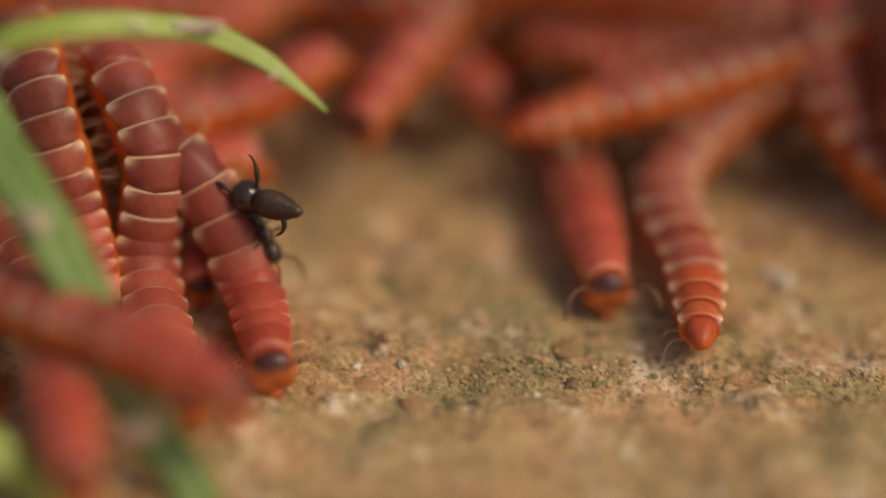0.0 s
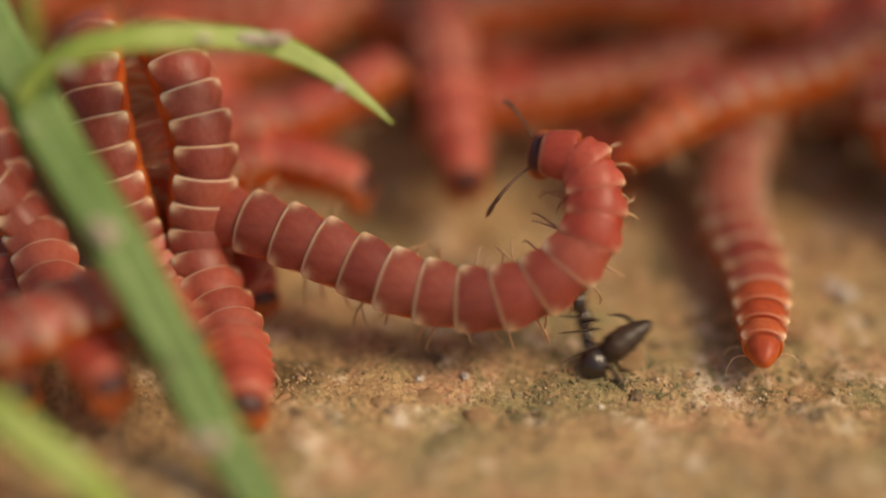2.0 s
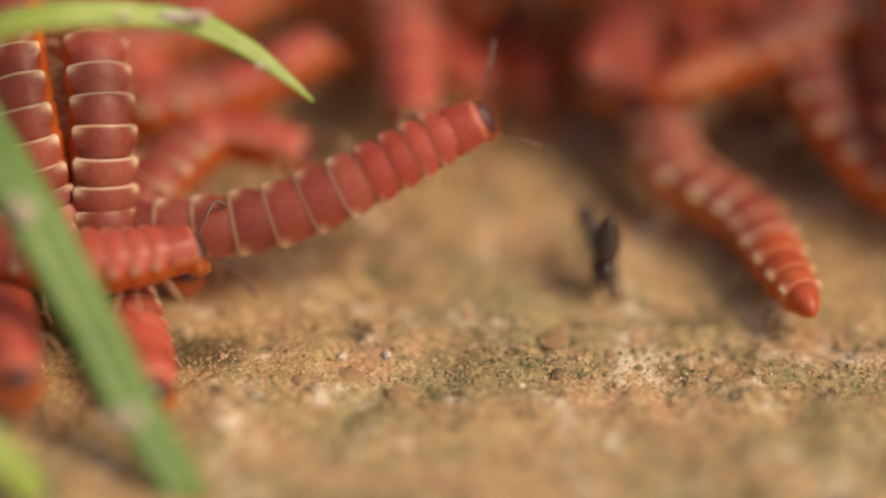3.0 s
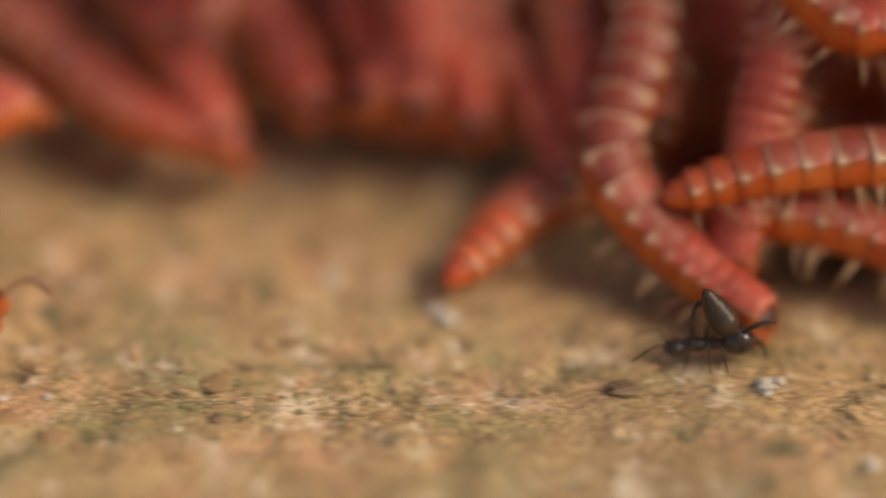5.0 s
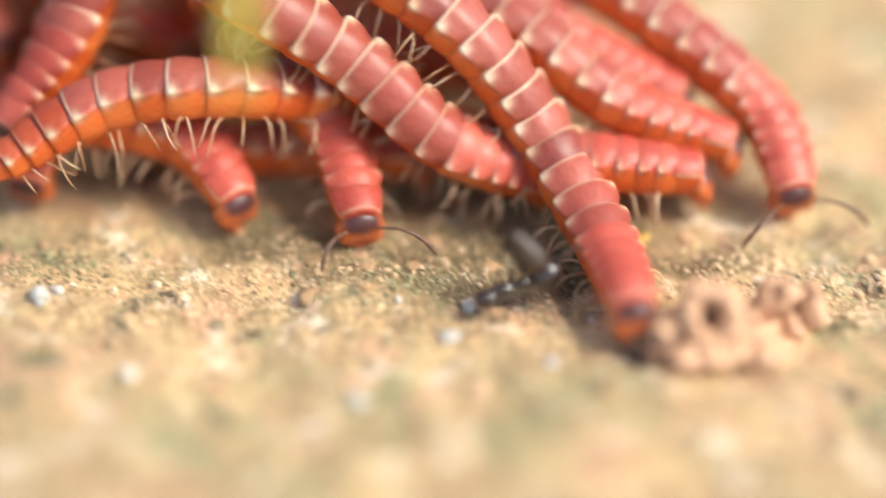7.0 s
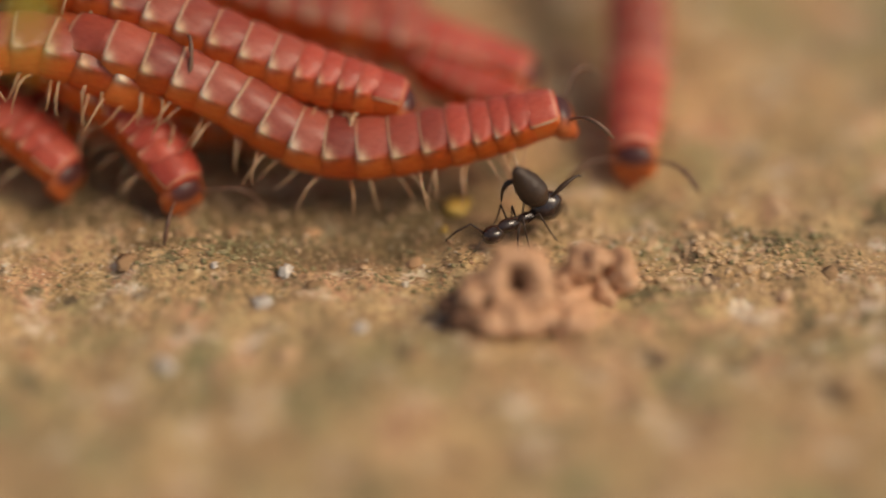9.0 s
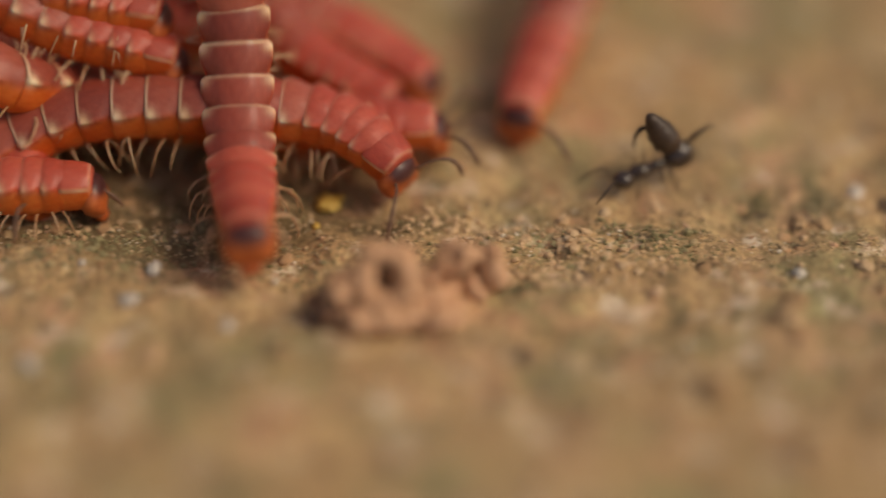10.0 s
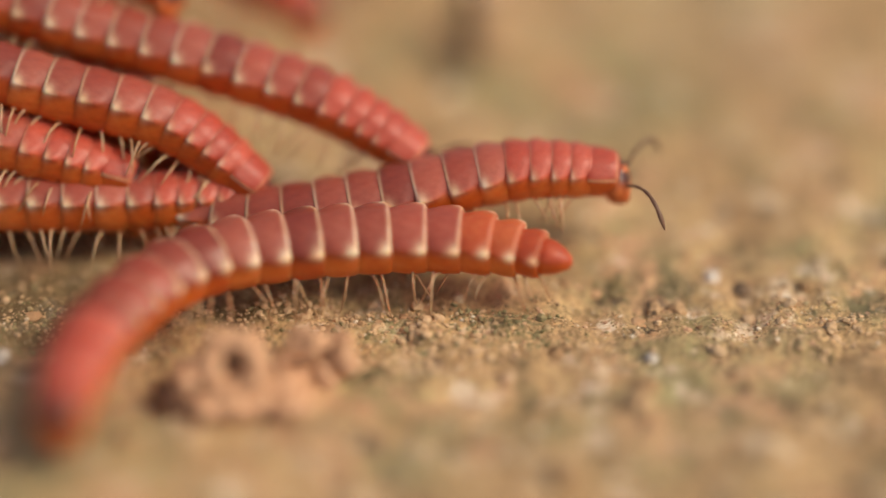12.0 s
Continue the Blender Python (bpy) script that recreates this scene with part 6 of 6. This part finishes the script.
# ---- grass ----
def blade(name, pts, widths, mat, label, thick=0.22, tilt=(0, -0.6, 1)):
    """A grass blade: a creased leaf with thickness along a smooth line, and a raised midrib in its fold."""
    n = 44
    run = float(np.sum(np.linalg.norm(np.diff(np.array(pts), axis=0), axis=1)))
    line = [Vector(p) for p in curve_at(pts, np.linspace(0, run, n))]
    base = Matrix.Translation(Vector(pts[0]) * MM)
    thing = tagged(new(name), label, "grass blade")
    thing.matrix_basis = base
    bm = bmesh.new()
    rib = bm.verts.layers.float.new("rib")
    loops, fold, girth = [], [], []
    for i, p in enumerate(line):
        d = (line[min(i + 1, n - 1)] - line[max(i - 1, 0)])
        d = d.normalized() if d.length > 1e-9 else Vector((1, 0, 0))
        x = d.cross(Vector(tilt)).normalized()
        z = x.cross(d)
        w = float(np.interp(i / (n - 1), np.linspace(0, 1, len(widths)), widths)) / 2
        w *= 1 + 0.05 * math.sin(i * 0.9 + len(pts)) * math.sin(i * 0.37)
        prof = [(-1, 0.25), (-0.55, 0.02), (0, -0.22), (0.55, 0.02), (1, 0.25), (0.55, 0.25), (0, 0.06), (-0.55, 0.25)]
        loops.append([bm.verts.new(p + x * (a * w) + z * (b * w * 0.9 - (thick * 0.3 if k < 5 else 0))) for k, (a, b) in enumerate(prof)])
        for k, v in enumerate(loops[-1]):
            v[rib] = (0.0, 0.35, 1.0, 0.1, 0.5, 0.1, 1.0, 0.35)[k]
        fold.append(p + z * (0.06 * w * 0.9))
        girth.append(max(0.02, 0.11 * w))
    for a, b in zip(loops, loops[1:]):
        for k in range(8):
            bm.faces.new((a[k], a[(k + 1) % 8], b[(k + 1) % 8], b[k]))
    bm.faces.new(loops[0][::-1])
    bm.faces.new(loops[-1])
    bmesh.ops.scale(bm, vec=(MM, MM, MM), verts=bm.verts)
    bmesh.ops.recalc_face_normals(bm, faces=bm.faces)
    part("leaf", mesh("leaf", bm, mat), thing, base.inverted())
    bm = tube(fold, girth, 6, up=tilt)
    bmesh.ops.scale(bm, vec=(MM, MM, MM), verts=bm.verts)
    part("midrib", mesh("midrib", bm, mat), thing, base.inverted())
    return thing


def scar(parent, centre, size, seed):
    bm = bmesh.new()
    for k in range(7):
        blob(bm, [c + random.uniform(-0.5, 0.5) * s for c, s in zip(centre, size)], [s * random.uniform(0.25, 0.5) for s in size], seed + k, 0.3, 2)
    bmesh.ops.scale(bm, vec=(MM, MM, MM), verts=bm.verts)
    part("dirt_fleck", mesh("dirt_fleck", bm, SCAR), parent, parent.matrix_basis.inverted(), label="pale crust of dirt on the blade")


front_blade = blade("grass_blade", [(-41.79, -24.53, -0.50), (-42.57, -23.67, 0.80), (-44.05, -22.14, 2.40), (-45.67, -19.90, 4.60), (-48.16, -17.26, 8.20), (-50.47, -14.31, 10.40), (-52.77, -11.32, 13.20), (-54.49, -8.95, 15.50)], [1.8, 2.1, 2.2, 2.25, 2.2, 2.0], BLADE, "long green grass blade with pale scars leaning over the soil")
arch_blade = blade("grass_blade", [(-52.14, -13.46, 12.00), (-51.24, -12.72, 13.00), (-49.65, -12.29, 13.80), (-47.66, -11.74, 14.00), (-45.26, -10.84, 13.60), (-42.37, -10.02, 12.80), (-40.08, -10.27, 11.80), (-38.24, -10.87, 10.60), (-37.12, -11.42, 9.80)], [0.9, 1.2, 1.3, 1.25, 1.15, 0.85, 0.15], BLADETIP, "lime green grass blade arching to a fine tip")
blade("grass_blade", [(-54.72, -21.93, 5.00), (-52.82, -23.23, 4.50), (-50.67, -23.96, 3.00), (-48.75, -24.54, 1.50), (-47.52, -24.79, -0.30)], [1.2, 1.7, 1.6, 1.2], BLADETIP, "lime green grass blade close to the soil", 0.2)
blade("grass_blade", [(-53.76, 2.02, 11.00), (-53.61, 0.46, 9.00), (-53.51, -0.61, 7.00), (-53.42, -1.70, 5.00), (-53.45, -2.51, 2.50)], [0.4, 0.7, 0.7, 0.6], BLADETIP, "thin green grass blade rising out of the heap")
blade("grass_blade", [(6.50, 36.00, -0.50), (6.00, 31.00, 12.00), (5.20, 21.00, 21.00), (3.92, -9.54, 19.03), (4.43, -13.74, 17.40), (4.68, -16.94, 16.32), (4.79, -19.54, 15.22), (4.79, -22.17, 14.10)], [1.4, 2.2, 2.6, 2.7, 2.7, 2.6, 2.4, 1.8, 0.6], DRYBLADE, "yellow-green grass blade drooping over the heap")
scar(front_blade, (-48.27, -17.93, 8.98), (0.85, 0.3, 0.8), 40)
scar(front_blade, (-44.28, -23.33, 2.68), (1, 0.3, 1), 49)
scar(front_blade, (-51.59, -14.31, 11.39), (0.22, 0.12, 0.22), 58)
scar(arch_blade, (-42.31, -10.35, 13.11), (1.5, 0.3, 0.45), 70)
scar(arch_blade, (-44.68, -11.08, 13.68), (0.4, 0.2, 0.2), 79)
scar(arch_blade, (-50.04, -13.08, 13.46), (0.6, 0.2, 0.3), 88)
scar(arch_blade, (-39.28, -11.00, 11.31), (0.3, 0.15, 0.2), 97)


# ---- pebbles and grit ----
def pebble(x, y, across, mat, label):
    k = len(bpy.data.objects)
    r = across / 2
    flat = 0.7 if mat is QUARTZ else 0.22 if mat is DARKSTONE else 0.4
    bm = blob(bmesh.new(), (0, 0, r * flat * (0.15 if mat is STONE else 0.4)), (r, r * random.uniform(0.75, 0.95), r * flat), k * 0.37, 0.55, 3, freq=2.8, turn=random.uniform(0, 3))
    bmesh.ops.scale(bm, vec=(MM, MM, MM), verts=bm.verts)
    ob = new("pebble", mesh("pebble", bm, mat))
    ob.location = (x * MM, y * MM, relief(x, y) * MM)
    tagged(ob, label, "pebble", "pebbles on the soil")


pebble(-4.23, -14.72, 0.99, QUARTZ, "white quartz grain on the soil")
pebble(-3.60, -14.05, 0.57, QUARTZ, "white quartz grain on the soil")
pebble(-0.29, -19.18, 0.66, QUARTZ, "white quartz grain on the soil")
pebble(8.98, -20.86, 0.76, QUARTZ, "white quartz grain on the soil")
pebble(12.71, -16.88, 0.61, QUARTZ, "white quartz grain on the soil")
pebble(16.67, -18.52, 0.61, QUARTZ, "white quartz grain on the soil")
pebble(11.80, -14.89, 0.46, STONE, "pinkish tan pebble on the soil")
pebble(9.00, -20.83, 0.24, QUARTZ, "white quartz grain on the soil")
pebble(-18.11, -9.00, 0.71, QUARTZ, "white quartz grain on the soil")
pebble(-18.38, -6.26, 1.15, STONE, "round tan pebble on the soil")
pebble(-10.14, -14.63, 1.30, DARKSTONE, "dark brown crumb of soil")
pebble(8.81, -20.59, 0.61, QUARTZ, "white quartz grain on the soil")
pebble(-27.04, -16.55, 0.71, DARKSTONE, "dark red-brown grain on the soil")
pebble(-36.03, -15.38, 0.43, QUARTZ, "glassy quartz grain on the soil")
pebble(-34.14, -15.37, 0.38, QUARTZ, "glassy quartz grain on the soil")
pebble(-16.98, -6.71, 1.23, STONE, "round orange-tan pebble on the soil")
pebble(-17.55, -9.60, 0.80, QUARTZ, "white quartz grain on the soil")
pebble(-26.58, -8.26, 0.92, STONE, "round tan pebble on the soil")
pebble(-29.38, -2.55, 1.23, STONE, "round tan pebble on the soil")
pebble(-35.07, -13.33, 0.92, STONE, "rough tan pebble on the soil")
pebble(-39.01, -13.96, 0.34, STONE, "small reddish pebble on the soil")
pebble(-34.67, -13.71, 0.85, STONE, "rough tan pebble on the soil")
pebble(-30.35, -2.55, 1.23, STONE, "round tan pebble on the soil")
pebble(-22.74, -6.40, 0.80, QUARTZ, "white quartz grain on the soil")
pebble(-34.21, -7.24, 1.04, DARKSTONE, "dark brown crumb of soil")
pebble(20.51, -10.41, 1.13, YELLOW, "yellow grain on the soil")
pebble(20.01, -11.83, 0.38, YELLOW, "yellow grain on the soil")
pebble(28.61, -20.33, 1.04, DARKSTONE, "dark crumb of soil")
pebble(31.13, -15.27, 0.80, DARKSTONE, "dark crumb of soil")
pebble(39.29, -18.15, 0.92, STONE, "rough orange-tan pebble on the soil")
pebble(35.93, -22.48, 1.69, STONE, "low reddish tan clod on the soil")
pebble(39.22, -26.41, 1.38, STONE, "rough orange-tan pebble on the soil")
pebble(40.40, -11.42, 0.77, STONE, "rough brown pebble on the soil")
pebble(41.34, -11.52, 0.85, STONE, "round tan pebble on the soil")
pebble(42.69, -14.60, 0.77, STONE, "rough tan pebble on the soil")
pebble(39.96, -15.12, 0.52, QUARTZ, "white quartz grain on the soil")
pebble(43.00, -9.16, 0.80, QUARTZ, "whitish flat grain on the soil")
pebble(44.37, -9.99, 0.95, DARKSTONE, "dark crumb of soil")
pebble(40.53, -11.23, 0.71, DARKSTONE, "dark crumb of soil")
pebble(39.13, -18.38, 0.92, STONE, "rough orange-tan pebble on the soil")
pebble(31.02, -15.16, 0.85, DARKSTONE, "dark crumb of soil")
pebble(35.94, -22.30, 1.54, STONE, "low reddish tan clod on the soil")
pebble(39.60, -25.95, 1.23, STONE, "rough orange-tan pebble on the soil")
pebble(47.56, -13.16, 0.68, STONE, "rough brown pebble on the soil")
pebble(45.86, -19.25, 0.77, STONE, "rough orange-tan pebble on the soil")
pebble(10.49, -14.73, 0.33, QUARTZ, "glassy quartz grain on the soil")
pebble(13.41, -14.74, 0.71, QUARTZ, "whitish grain on the soil")
pebble(12.52, -16.95, 0.71, QUARTZ, "whitish grain on the soil")
CRUMBS = [(29.2, -12.9, 2.2), (31.0, -14.8, 1.8), (27.3, -12.5, 1.2), (24.8, -11.9, 1.5), (30.9, -13.9, 2.0), (29.9, -14.7, 1.5), (15.0, -11.9, 3.0), (7.9, -11.8, 3.0), (47.2, -12.5, 3.0), (46.4, -13.1, 2.5)]
MOSSY = [(-26.2, -15.3, 2.0), (-29.8, -16.5, 1.6), (-20.6, -15.3, 1.4), (-4.1, -12.0, 1.3), (-8.9, -7.6, 1.0), (-3.9, -12.7, 1.3), (11.6, -13.7, 1.2), (-0.6, -10.0, 1.5), (11.3, -13.4, 1.6), (33.3, -12.4, 1.0), (34.9, -13.5, 1.1), (34.6, -13.3, 1.6), (39.1, -9.9, 1.0), (-28.2, -15.6, 1.5), (-20.4, -13.9, 1.8), (-4.1, -11.6, 1.2), (11.4, -13.4, 1.2), (6.8, -13.4, 2.5), (14.6, -12.3, 2.5), (19.6, -15.0, 1.6), (12.5, -15.0, 2.4), (10.6, -16.4, 2.2), (29.2, -13.6, 1.6), (25.4, -13.6, 1.6)]

scatter("sand_grains", 72000, lambda: (rng.uniform(-64, 60), -14.5 + rng.normal(0, 7.5)), lambda: min(0.36, 0.035 * math.exp(rng.normal(0.15, 0.5))), GRAIN,
        "loose fine sand grains of tan, pink and white", "sand", 0.7, 0.05)
scatter("soil_clods", 1500, lambda: (rng.uniform(-64, 60), rng.uniform(-34, 34)), lambda: 0.23 * math.exp(rng.normal(0.0, 0.4)), CLOD,
        "low pinkish and brown clods of crumbly soil", "soil clods", 0.30, -0.06, 2)
scatter("coarse_grit", 1500, lambda: (rng.uniform(-64, 60), rng.uniform(-34, 30)), lambda: 0.085 * math.exp(rng.normal(0.3, 0.4)), GRAIN,
        "coarse grit scattered on the soil", "grit")
for spots, name, mat, label, cat in ((CRUMBS, "soil_crumbs", STONE, "damp brown crumbs of soil beside a clay cast", "soil crumbs"),
                                     (MOSSY, "moss_flecks", MOSS, "tiny green flecks of moss on the soil", "moss")):
    near = [s for s in spots for _ in range(100 if mat is MOSS else 70)]
    line = iter(near)

    def beside():
        x, y, r = next(line)
        return x + rng.normal(0, r), y + rng.normal(0, r * 0.5)
    scatter(name, len(near), beside, lambda: (0.050 if mat is MOSS else 0.08) * math.exp(rng.normal(0.2, 0.45)), mat, label, cat)


def motions():
    """Key everything that moves."""
    times = [k * 0.5 for k in range(25)]
    for c in CRAWLERS:
        if len(c["keys"]) < 2:
            continue
        first, last = c["keys"][0][0], c["keys"][-1][0]
        mid = [k[0] for k in c["keys"]]
        ts = sorted({0.0, 12.0} | set(mid) | {t for t in times if first <= t <= last})
        home = c["thing"].location.copy()
        rows = [poses(c, line_at(c["keys"], t)) for t in ts]
        for i, ob in enumerate([c["head"]] + c["rings"]):
            own = []
            for t, r in zip(ts, rows):
                m = r[i].copy()
                m.translation -= home
                own.append((t, m))
            walk(ob, own)
            if not c["busy"] or i < 2:
                continue
            for j, leg in enumerate(ob.children):
                here, size = leg.location.copy(), leg.scale.copy()
                beat = [k * 0.25 for k in range(49)]
                walk(leg, [(t, Matrix.Translation(here) @ pose(0, 0, 0, 5 * math.cos(7 * t + i + j), 0, 13 * math.sin(7 * t + i * 0.9 + j * 2.2))) for t in beat])
                leg.scale = size
    root = Matrix.Translation((-0.5 * MM, 0.3 * MM, 0.25 * MM))
    folds = [(0, 0), (10.55, 0), (10.8, -50), (11.0, -100), (12, -105)]
    walk(folding_feeler, [(t, root @ pose(0, 0, 0, turn, 0, 0) @ root.inverted()) for t, turn in folds])
    for j, leg in enumerate(ant_legs):
        walk(leg, [(k * 0.125, pose(0, 0, 0, 0, 0, 9 * math.sin(k * 1.9 + j * math.pi))) for k in range(97)])
    walk(ant, [(t, pose(x * MM, y * MM, z * MM, 0, 0, rz) @ pose(0, 0, 0, rx, 0, 0) @ pose(0, 0, 0, 0, ry, 0)) for t, x, y, z, rx, ry, rz in ANT_ROWS])


motions()
